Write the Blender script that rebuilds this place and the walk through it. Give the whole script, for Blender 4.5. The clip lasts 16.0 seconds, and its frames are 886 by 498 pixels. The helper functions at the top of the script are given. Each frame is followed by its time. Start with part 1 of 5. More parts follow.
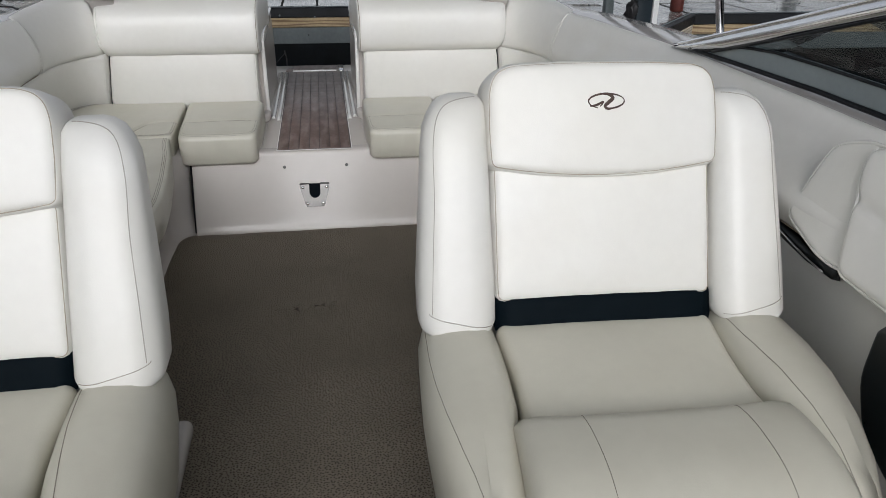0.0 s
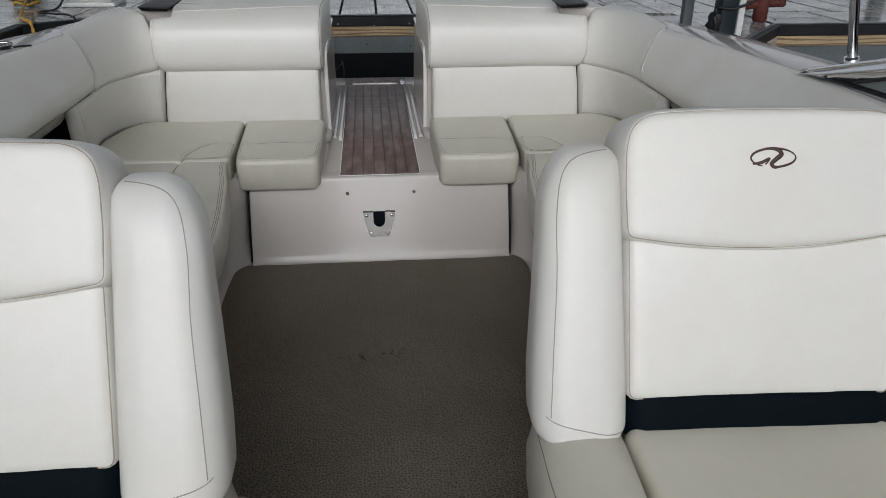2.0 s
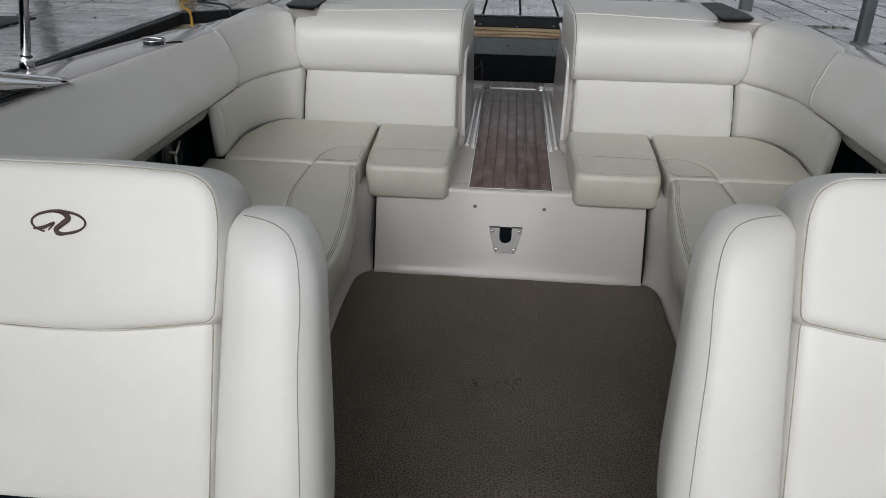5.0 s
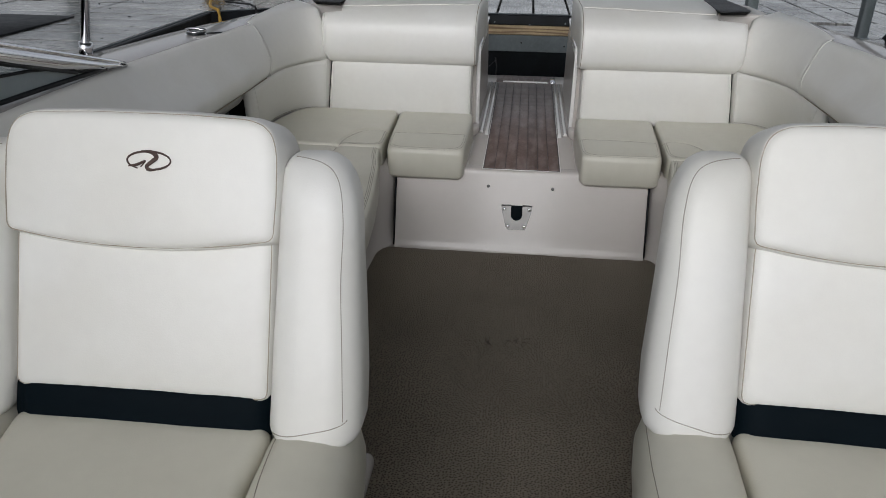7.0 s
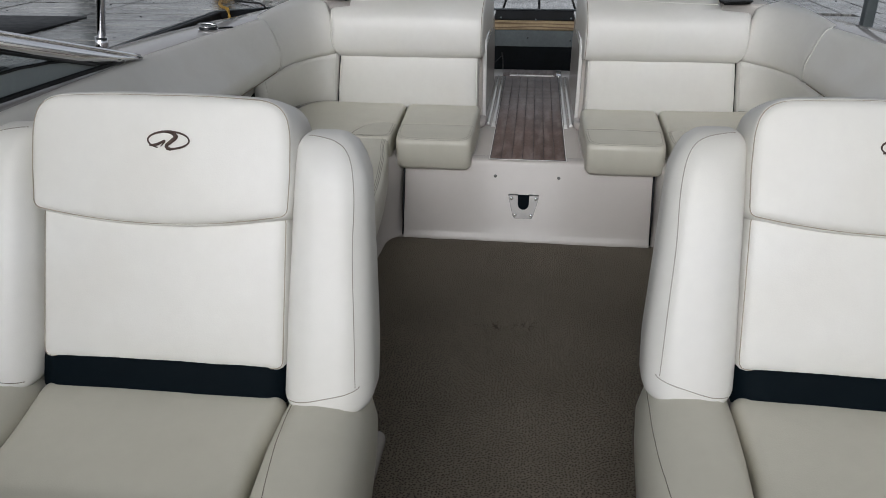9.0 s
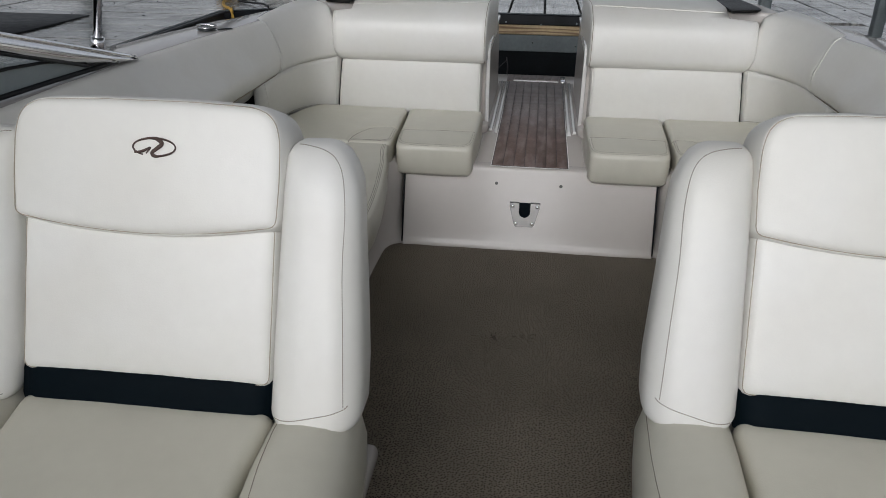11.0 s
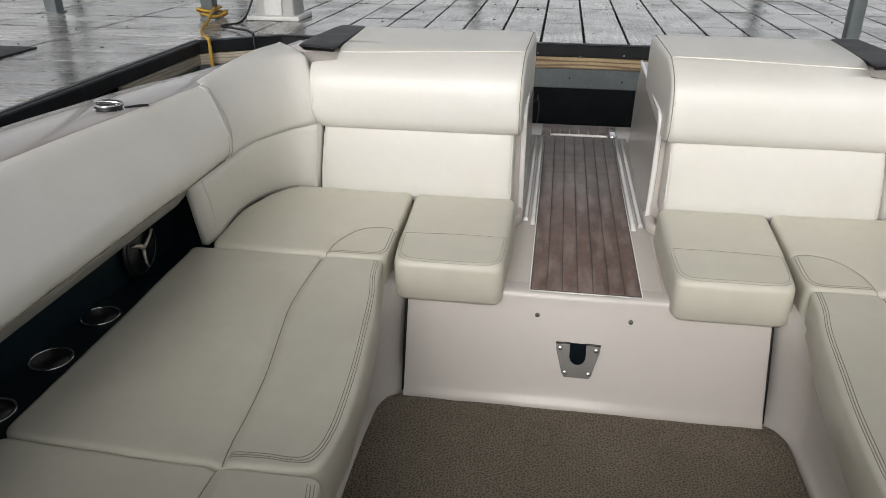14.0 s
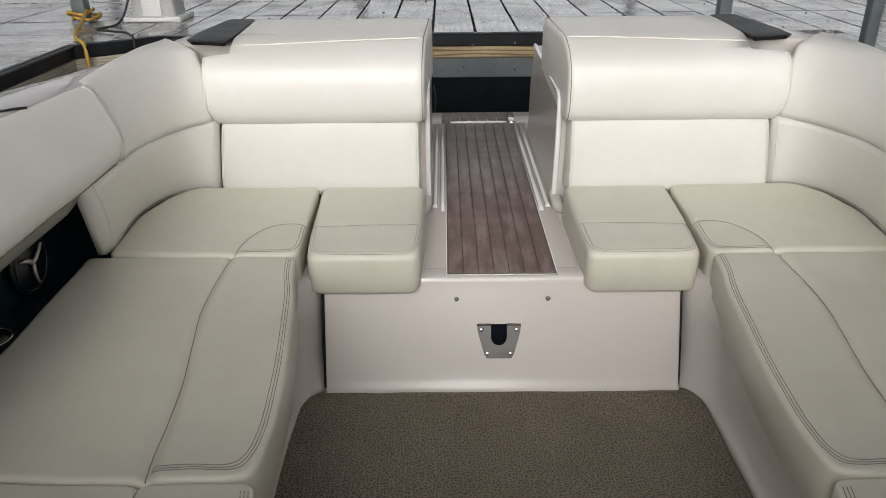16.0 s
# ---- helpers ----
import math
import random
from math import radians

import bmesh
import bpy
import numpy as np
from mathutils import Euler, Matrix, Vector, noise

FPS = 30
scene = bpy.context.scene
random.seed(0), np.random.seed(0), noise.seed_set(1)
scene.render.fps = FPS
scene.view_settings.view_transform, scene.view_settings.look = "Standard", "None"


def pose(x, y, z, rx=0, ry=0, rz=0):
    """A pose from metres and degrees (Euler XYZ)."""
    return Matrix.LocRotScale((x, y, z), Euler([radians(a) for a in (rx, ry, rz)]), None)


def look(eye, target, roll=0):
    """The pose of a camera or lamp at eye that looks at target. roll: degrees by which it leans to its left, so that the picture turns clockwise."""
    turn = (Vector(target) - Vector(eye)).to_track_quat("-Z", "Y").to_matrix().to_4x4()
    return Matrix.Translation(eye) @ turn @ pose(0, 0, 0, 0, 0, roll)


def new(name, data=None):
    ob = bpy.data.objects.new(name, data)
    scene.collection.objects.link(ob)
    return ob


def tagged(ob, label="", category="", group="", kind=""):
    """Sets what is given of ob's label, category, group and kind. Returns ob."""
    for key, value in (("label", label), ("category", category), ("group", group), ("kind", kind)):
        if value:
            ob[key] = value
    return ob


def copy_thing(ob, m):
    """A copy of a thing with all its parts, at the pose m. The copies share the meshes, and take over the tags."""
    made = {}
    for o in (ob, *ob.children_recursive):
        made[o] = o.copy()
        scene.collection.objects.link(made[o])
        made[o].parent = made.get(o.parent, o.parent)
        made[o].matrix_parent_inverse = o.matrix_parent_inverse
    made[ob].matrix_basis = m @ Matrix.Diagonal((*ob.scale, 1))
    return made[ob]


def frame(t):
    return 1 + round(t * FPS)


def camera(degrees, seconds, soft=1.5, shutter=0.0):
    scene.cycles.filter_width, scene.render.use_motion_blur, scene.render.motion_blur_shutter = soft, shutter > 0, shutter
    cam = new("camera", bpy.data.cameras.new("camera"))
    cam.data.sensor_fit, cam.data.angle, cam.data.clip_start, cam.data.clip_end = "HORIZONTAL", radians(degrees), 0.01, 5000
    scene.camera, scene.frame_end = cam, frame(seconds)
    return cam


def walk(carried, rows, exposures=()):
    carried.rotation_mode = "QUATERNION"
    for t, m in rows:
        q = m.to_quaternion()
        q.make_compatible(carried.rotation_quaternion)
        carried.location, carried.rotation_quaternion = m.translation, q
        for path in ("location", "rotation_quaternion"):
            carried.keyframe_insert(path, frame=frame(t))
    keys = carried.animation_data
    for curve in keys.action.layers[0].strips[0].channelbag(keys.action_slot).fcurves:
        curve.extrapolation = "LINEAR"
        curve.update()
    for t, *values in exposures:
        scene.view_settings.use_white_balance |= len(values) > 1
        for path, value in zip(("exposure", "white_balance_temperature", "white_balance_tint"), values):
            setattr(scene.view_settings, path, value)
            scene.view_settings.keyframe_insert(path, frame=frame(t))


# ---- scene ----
from mathutils.bvhtree import BVHTree

cam = camera(61.7, 16.0, 0.6)
PATH = [
    (0, (0.058, -2.782, 1.207), (0.345, -0.997, 0.352), 0.6),
    (0.5, (0.065, -2.732, 1.2), (0.314, -0.949, 0.328), 0.7),
    (1, (0.022, -2.62, 1.206), (0.235, -0.833, 0.333), -0.1),
    (1.5, (-0.008, -2.534, 1.222), (0.182, -0.738, 0.363), -0.5),
    (2, (-0.02, -2.497, 1.215), (0.156, -0.696, 0.363), 0.3),
    (2.5, (-0.052, -2.465, 1.221), (0.097, -0.666, 0.36), 0.6),
    (3, (-0.073, -2.385, 1.211), (0.03, -0.592, 0.333), 0.2),
    (3.5, (-0.006, -2.271, 1.223), (0.026, -0.472, 0.351), 0.4),
    (4, (0.055, -2.231, 1.226), (-0.006, -0.421, 0.377), 0.3),
    (4.5, (0.036, -2.244, 1.231), (-0.093, -0.44, 0.377), 0.4),
    (5, (-0.031, -2.363, 1.244), (-0.18, -0.568, 0.374), 1.0),
    (5.2, (-0.05, -2.43, 1.256), (-0.205, -0.636, 0.387), 0.9),
    (7.5, (-0.007, -2.605, 1.228), (-0.21, -0.811, 0.369), 0.3),
    (8, (-0.024, -2.632, 1.22), (-0.237, -0.839, 0.36), -0.3),
    (8.5, (-0.007, -2.652, 1.221), (-0.221, -0.859, 0.36), -0.3),
    (11, (0.007, -2.604, 1.221), (-0.216, -0.809, 0.366), 0.6),
    (11.5, (0.013, -2.405, 1.231), (-0.22, -0.62, 0.36), 0.5),
    (12, (-0.011, -2.23, 1.24), (-0.259, -0.452, 0.361), -0.1),
    (12.5, (-0.01, -2.065, 1.238), (-0.271, -0.279, 0.378), -0.3),
    (13, (0.009, -1.877, 1.229), (-0.244, -0.087, 0.375), 0.6),
    (13.5, (-0.043, -1.755, 1.22), (-0.298, 0.035, 0.365), 1.0),
    (14, (-0.117, -1.666, 1.238), (-0.386, 0.125, 0.389), 0.3),
    (14.5, (-0.15, -1.611, 1.241), (-0.408, 0.181, 0.39), -0.8),
    (15, (-0.164, -1.598, 1.227), (-0.355, 0.2, 0.372), -1.4),
    (15.5, (-0.165, -1.621, 1.206), (-0.25, 0.186, 0.353), -0.9),
    (16, (-0.149, -1.659, 1.205), (-0.157, 0.149, 0.351), -0.6),
]
EXPOSURE = [(0, -0.22, 6200, 11), (1.5, -0.46, 6180, 11), (11.5, -0.46, 6180, 11), (12.5, -0.27, 6330, 11), (13, 0.0, 6480, 11), (13.5, 0.13, 6560, 11), (16, 0.17, 6580, 11)]
walk(cam, [(t, look(eye, target, roll)) for t, eye, target, roll in PATH], EXPOSURE)


# ---- light ----
world = bpy.data.worlds.new("sky")
scene.world = world
world.use_nodes = True
wn = world.node_tree
sky = wn.nodes.new("ShaderNodeTexSky")
sky.sky_type, sky.sun_disc = "NISHITA", False
sky.sun_elevation, sky.sun_rotation = radians(30), radians(187)
sky.air_density, sky.dust_density, sky.ozone_density = 1.0, 3.0, 1.0
cloud = wn.nodes.new("ShaderNodeHueSaturation")
cloud.inputs["Saturation"].default_value = 0.18
wn.links.new(sky.outputs[0], cloud.inputs["Color"])
wn.links.new(cloud.outputs[0], wn.nodes["Background"].inputs[0])
wn.nodes["Background"].inputs[1].default_value = 0.15
sun = new("sun", bpy.data.lights.new("sun", "SUN"))
sun.data.energy, sun.data.angle, sun.data.color = 0.85, radians(45), (1.0, 0.98, 0.95)
sun.matrix_world = look((0, 0, 0), (0.106, 0.86, -0.5))


# ---- materials ----
def mat(name, color, rough=0.5, metal=0.0, tone=0.06, scale=6.0, bump=0.0, bscale=300.0, coat=0.0, tone2=None, fine=0.03, detail=4.0, rvar=0.1, spec=0.5, obrand=0.0):
    m = bpy.data.materials.new(name)
    m.use_nodes = True
    n, l = m.node_tree.nodes, m.node_tree.links
    b = n["Principled BSDF"]
    b.inputs["Metallic"].default_value = metal
    b.inputs["Specular IOR Level"].default_value = spec
    b.inputs["Coat Weight"].default_value = coat
    b.inputs["Coat Roughness"].default_value = 0.06
    co = n.new("ShaderNodeTexCoord").outputs["Object"]

    def noise_of(s, d=detail):
        t = n.new("ShaderNodeTexNoise")
        t.inputs["Scale"].default_value, t.inputs["Detail"].default_value = s, d
        l.new(co, t.inputs["Vector"])
        return t.outputs["Fac"]

    def remap(v, lo, hi):
        r = n.new("ShaderNodeMapRange")
        r.inputs["From Min"].default_value, r.inputs["From Max"].default_value = 0.3, 0.7
        r.inputs["To Min"].default_value, r.inputs["To Max"].default_value = lo, hi
        l.new(v, r.inputs["Value"])
        return r.outputs["Result"]

    big, small = noise_of(scale), noise_of(scale * 14)
    dark = tone2 or tuple(c * (1 - tone * 2) for c in color)
    mix = n.new("ShaderNodeMix")
    mix.data_type = "RGBA"
    mix.inputs["A"].default_value, mix.inputs["B"].default_value = (*dark, 1), (*color, 1)
    l.new(remap(big, 0.0, 1.0), mix.inputs["Factor"])
    hsv = n.new("ShaderNodeHueSaturation")
    l.new(mix.outputs["Result"], hsv.inputs["Color"])
    val = remap(small, 1 - fine, 1 + fine)
    if obrand:
        ob = n.new("ShaderNodeObjectInfo")
        r = n.new("ShaderNodeMapRange")
        r.inputs["To Min"].default_value, r.inputs["To Max"].default_value = 1 - obrand, 1 + obrand
        l.new(ob.outputs["Random"], r.inputs["Value"])
        mul = n.new("ShaderNodeMath")
        mul.operation = "MULTIPLY"
        l.new(val, mul.inputs[0])
        l.new(r.outputs["Result"], mul.inputs[1])
        val = mul.outputs[0]
    l.new(val, hsv.inputs["Value"])
    l.new(hsv.outputs["Color"], b.inputs["Base Color"])
    l.new(remap(noise_of(scale * 2.3), max(0.02, rough * (1 - rvar)), min(1, rough * (1 + rvar))), b.inputs["Roughness"])
    if bump:
        bp = n.new("ShaderNodeBump")
        bp.inputs["Strength"].default_value, bp.inputs["Distance"].default_value = bump, 0.002
        l.new(noise_of(bscale, 3), bp.inputs["Height"])
        l.new(bp.outputs["Normal"], b.inputs["Normal"])
    return m


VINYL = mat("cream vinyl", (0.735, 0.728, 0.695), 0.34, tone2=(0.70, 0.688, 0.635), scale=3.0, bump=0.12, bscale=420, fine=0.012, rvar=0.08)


def handled(m, tint, amount):
    """Faint handling marks on upholstery."""
    n, l = m.node_tree.nodes, m.node_tree.links
    b = n["Principled BSDF"]
    co = n.new("ShaderNodeTexCoord").outputs["Object"]
    t = n.new("ShaderNodeTexNoise")
    t.inputs["Scale"].default_value, t.inputs["Detail"].default_value, t.inputs["Distortion"].default_value = 7.0, 1.5, 0.3
    l.new(co, t.inputs["Vector"])
    r = n.new("ShaderNodeMapRange")
    r.inputs["From Min"].default_value, r.inputs["From Max"].default_value, r.inputs["To Max"].default_value = 0.42, 0.75, amount
    l.new(t.outputs["Fac"], r.inputs["Value"])
    mix = n.new("ShaderNodeMix")
    mix.data_type = "RGBA"
    l.new(b.inputs["Base Color"].links[0].from_socket, mix.inputs["A"])
    mix.inputs["B"].default_value = (*tint, 1)
    l.new(r.outputs["Result"], mix.inputs["Factor"])
    l.new(mix.outputs["Result"], b.inputs["Base Color"])


handled(VINYL, (0.55, 0.50, 0.43), 0.12)
VINYL_SEAT = mat("seat pan vinyl", (0.60, 0.58, 0.49), 0.36, tone=0.045, scale=3.0, bump=0.14, bscale=420, fine=0.015, rvar=0.08)
# Bench pads: darker and yellower than the cream vinyl of the backrests.
VINYL_BENCH = mat("bench vinyl", (0.64, 0.62, 0.53), 0.36, tone=0.045, scale=3.0, bump=0.14, bscale=420, fine=0.015, rvar=0.15)
handled(VINYL_SEAT, (0.40, 0.37, 0.30), 0.15)
handled(VINYL_BENCH, (0.42, 0.39, 0.32), 0.18)
GEL = mat("gelcoat", (0.575, 0.54, 0.505), 0.24, tone=0.03, scale=2.0, fine=0.01, coat=0.15, rvar=0.03, spec=0.4)
# Darker copy of GEL: the roof mirrored in the gunwale is put into colour.
GEL_DARKENED = mat("gelcoat darkened for the mirrored roof", (0.40, 0.375, 0.36), 0.09, tone=0.04, scale=2.0, fine=0.02, coat=0.1, rvar=0.03, spec=0.35)
# Whiter than GEL, so sky glints on ribs, ridge and lip are painted in.
GEL_GLINT = mat("white gelcoat with painted glints", (0.82, 0.81, 0.79), 0.12, tone=0.02, scale=4, coat=0.5)
FRAME = mat("light grey frame", (0.26, 0.30, 0.31), 0.4, tone=0.04, scale=6)
NAVY = mat("navy vinyl", (0.0025, 0.006, 0.009), 0.6, tone=0.1, scale=8, bump=0.15, bscale=420, spec=0.05)
POCKET = mat("glossy dark blue liner", (0.004, 0.014, 0.020), 0.3, tone=0.15, scale=7, rvar=0.05, spec=0.35)
BLACK = mat("black plastic", (0.006, 0.009, 0.011), 0.3, tone=0.15, scale=10, bump=0.1, bscale=500)
CHARCOAL = mat("charcoal nonskid vinyl", (0.016, 0.017, 0.019), 0.5, tone=0.12, scale=6, bump=0.4, bscale=260)
GREYTRIM = mat("grey trim", (0.20, 0.195, 0.18), 0.4, tone=0.06, scale=8, bump=0.1, bscale=300)
CHROME = mat("polished steel", (0.75, 0.75, 0.76), 0.1, metal=1.0, tone=0.03, scale=12, rvar=0.5)
BRUSHED = mat("brushed steel", (0.17, 0.166, 0.16), 0.34, metal=1.0, tone=0.06, scale=20, bump=0.05, bscale=500)
THREAD = mat("seam thread", (0.29, 0.25, 0.20), 0.8, tone=0.1, scale=60)
# Tan seam dirt and the soft shade of the creases, painted as one line colour.
SEAM_SHADE = mat("tan seam shade", (0.42, 0.37, 0.30), 0.7, tone=0.1, scale=60)
THREAD_DK = mat("dark seam thread", (0.21, 0.185, 0.15), 0.8, tone=0.1, scale=60)
EMBLEM = mat("emblem stitching", (0.075, 0.045, 0.035), 0.6, tone=0.15, scale=90, bump=0.3, bscale=900)
TEAK = mat("teak planks", (0.185, 0.13, 0.112), 0.4, tone2=(0.105, 0.076, 0.067), scale=9, bump=0.25, bscale=260, fine=0.12, obrand=0.13)
def teak_streaks(m):
    n, l = m.node_tree.nodes, m.node_tree.links
    b = n["Principled BSDF"]
    geo = n.new("ShaderNodeNewGeometry").outputs["Position"]
    mp = n.new("ShaderNodeMapping")
    mp.inputs["Scale"].default_value = (26.0, 7.0, 1.0)
    l.new(geo, mp.inputs["Vector"])
    t = n.new("ShaderNodeTexNoise")
    t.inputs["Scale"].default_value, t.inputs["Detail"].default_value = 1.0, 6
    l.new(mp.outputs["Vector"], t.inputs["Vector"])
    r = n.new("ShaderNodeMapRange")
    r.inputs["From Min"].default_value, r.inputs["From Max"].default_value = 0.46, 0.72
    r.inputs["To Min"].default_value, r.inputs["To Max"].default_value = 0.0, 0.55
    l.new(t.outputs["Fac"], r.inputs["Value"])
    mix = n.new("ShaderNodeMix")
    mix.data_type = "RGBA"
    old = b.inputs["Base Color"].links[0].from_socket
    l.new(old, mix.inputs["A"])
    mix.inputs["B"].default_value = (0.33, 0.28, 0.26, 1)
    l.new(r.outputs["Result"], mix.inputs["Factor"])
    l.new(mix.outputs["Result"], b.inputs["Base Color"])


teak_streaks(TEAK)
CAULK = mat("grey caulk", (0.115, 0.10, 0.105), 0.6, tone=0.1, scale=30)
RUBBER = mat("black rubber bumper", (0.009, 0.011, 0.014), 0.5, tone=0.3, scale=9, bump=0.7, bscale=70, fine=0.2, spec=0.3)
GREYSTEEL = mat("grey painted steel", (0.12, 0.14, 0.145), 0.45, tone=0.15, scale=4, bump=0.1, bscale=90, fine=0.1)
GALV = mat("galvanised steel", (0.20, 0.23, 0.24), 0.4, metal=0.35, tone=0.1, scale=9, bump=0.1, bscale=150, fine=0.08)
DARKSTEEL = mat("dark painted steel", (0.02, 0.03, 0.038), 0.35, tone=0.15, scale=5, fine=0.1)
WHITEPAINT = mat("white painted metal", (0.72, 0.73, 0.72), 0.4, tone=0.06, scale=5, fine=0.05)
RED = mat("red plastic", (0.45, 0.02, 0.02), 0.35, tone=0.1, scale=10)
RUST = mat("rusty red iron", (0.12, 0.024, 0.017), 0.7, tone=0.2, scale=12, bump=0.4, bscale=120, fine=0.2)
YELLOW = mat("yellow rope", (0.55, 0.33, 0.05), 0.6, tone=0.12, scale=40, bump=0.5, bscale=250)
CABLE = mat("black cable", (0.01, 0.01, 0.011), 0.5)
FLOAT = mat("black float", (0.004, 0.006, 0.008), 0.6, tone=0.4, scale=5, bump=0.4, bscale=22, fine=0.3, spec=0.12)
ROOFM = mat("roof metal", (0.30, 0.31, 0.31), 0.5, tone=0.06, scale=1.5)
SPEAKER = mat("speaker trim", (0.74, 0.69, 0.58), 0.35, metal=0.3, tone=0.08, scale=30)


def carpet_material():
    """Flat loop pile: a light field pitted with small dark gaps in loose rows."""
    m = mat("taupe loop carpet", (0.25, 0.218, 0.172), 0.95, tone2=(0.20, 0.174, 0.137), scale=3.5, fine=0.08, spec=0.1)
    n, l = m.node_tree.nodes, m.node_tree.links
    b = n["Principled BSDF"]
    co = n.new("ShaderNodeTexCoord").outputs["Object"]
    mp = n.new("ShaderNodeMapping")
    mp.inputs["Scale"].default_value = (1.0, 1.45, 1.0)
    l.new(co, mp.inputs["Vector"])
    warp = n.new("ShaderNodeTexNoise")
    warp.inputs["Scale"].default_value, warp.inputs["Detail"].default_value = 260, 2
    l.new(co, warp.inputs["Vector"])
    v = n.new("ShaderNodeTexVoronoi")
    v.voronoi_dimensions = "2D"
    v.inputs["Scale"].default_value, v.inputs["Randomness"].default_value = 125, 0.8
    l.new(mp.outputs["Vector"], v.inputs["Vector"])
    add = n.new("ShaderNodeMath")
    add.operation = "MULTIPLY_ADD"
    add.inputs[1].default_value = 0.42
    l.new(warp.outputs["Fac"], add.inputs[0])
    l.new(v.outputs["Distance"], add.inputs[2])
    ramp = n.new("ShaderNodeMapRange")
    ramp.inputs["From Min"].default_value, ramp.inputs["From Max"].default_value = 0.32, 0.58
    ramp.inputs["To Min"].default_value, ramp.inputs["To Max"].default_value = 0.30, 1.05
    l.new(add.outputs[0], ramp.inputs["Value"])
    old = b.inputs["Base Color"].links[0].from_socket
    weave = n.new("ShaderNodeMix")
    weave.data_type, weave.blend_type = "RGBA", "MULTIPLY"
    weave.inputs["Factor"].default_value = 1.0
    l.new(old, weave.inputs["A"])
    l.new(ramp.outputs["Result"], weave.inputs["B"])
    l.new(weave.outputs["Result"], b.inputs["Base Color"])
    bp = n.new("ShaderNodeBump")
    bp.inputs["Strength"].default_value, bp.inputs["Distance"].default_value = 1.0, 0.006
    l.new(ramp.outputs["Result"], bp.inputs["Height"])
    l.new(bp.outputs["Normal"], b.inputs["Normal"])
    return m


CARPET = carpet_material()
LOOPS = mat("frayed carpet yarn", (0.10, 0.088, 0.07), 0.9, tone=0.2, scale=40, spec=0.1)


def multiplied(m, factor):
    """Base colour of a material times a factor socket."""
    n, l = m.node_tree.nodes, m.node_tree.links
    b = n["Principled BSDF"]
    mul = n.new("ShaderNodeMix")
    mul.data_type, mul.blend_type = "RGBA", "MULTIPLY"
    mul.inputs["Factor"].default_value = 1.0
    l.new(b.inputs["Base Color"].links[0].from_socket, mul.inputs["A"])
    l.new(factor, mul.inputs["B"])
    l.new(mul.outputs["Result"], b.inputs["Base Color"])


def placed_noise(m, stretch, lo, hi, to_lo, to_hi, detail=5.0, distortion=0.0):
    """World-space noise, stretched, mapped to a range."""
    n, l = m.node_tree.nodes, m.node_tree.links
    mp = n.new("ShaderNodeMapping")
    mp.inputs["Scale"].default_value = stretch
    l.new(n.new("ShaderNodeNewGeometry").outputs["Position"], mp.inputs["Vector"])
    t = n.new("ShaderNodeTexNoise")
    t.inputs["Scale"].default_value, t.inputs["Detail"].default_value, t.inputs["Distortion"].default_value = 1.0, detail, distortion
    l.new(mp.outputs["Vector"], t.inputs["Vector"])
    r = n.new("ShaderNodeMapRange")
    r.inputs["From Min"].default_value, r.inputs["From Max"].default_value = lo, hi
    r.inputs["To Min"].default_value, r.inputs["To Max"].default_value = to_lo, to_hi
    l.new(t.outputs["Fac"], r.inputs["Value"])
    return r.outputs["Result"]


def plank_material(name, along_x):
    m = mat(name, (0.46, 0.455, 0.44), 0.26, tone2=(0.24, 0.235, 0.22), scale=2.2, fine=0.2, rvar=0.75, obrand=0.34)
    n, l = m.node_tree.nodes, m.node_tree.links
    b = n["Principled BSDF"]
    turn = (lambda a, c: (a, c, 1.0)) if along_x else (lambda a, c: (c, a, 1.0))
    grain = placed_noise(m, turn(5.0, 95.0), 0.34, 0.66, 0.66, 1.16, 6)
    multiplied(m, grain)
    multiplied(m, placed_noise(m, (2.6, 2.6, 1.0), 0.33, 0.68, 0.6, 1.25, 6, 0.6))
    multiplied(m, placed_noise(m, turn(9.0, 26.0), 0.60, 0.67, 1.0, 0.35, 4, 0.8))
    l.new(placed_noise(m, (3.2, 3.2, 1.0), 0.36, 0.66, 0.05, 0.27, 6, 0.8), b.inputs["Roughness"])
    bp = n.new("ShaderNodeBump")
    bp.inputs["Strength"].default_value, bp.inputs["Distance"].default_value = 0.35, 0.002
    l.new(grain, bp.inputs["Height"])
    l.new(bp.outputs["Normal"], b.inputs["Normal"])
    return m


PLANK = plank_material("wet dock planks", False)
PLANK_X = plank_material("wet finger planks", True)


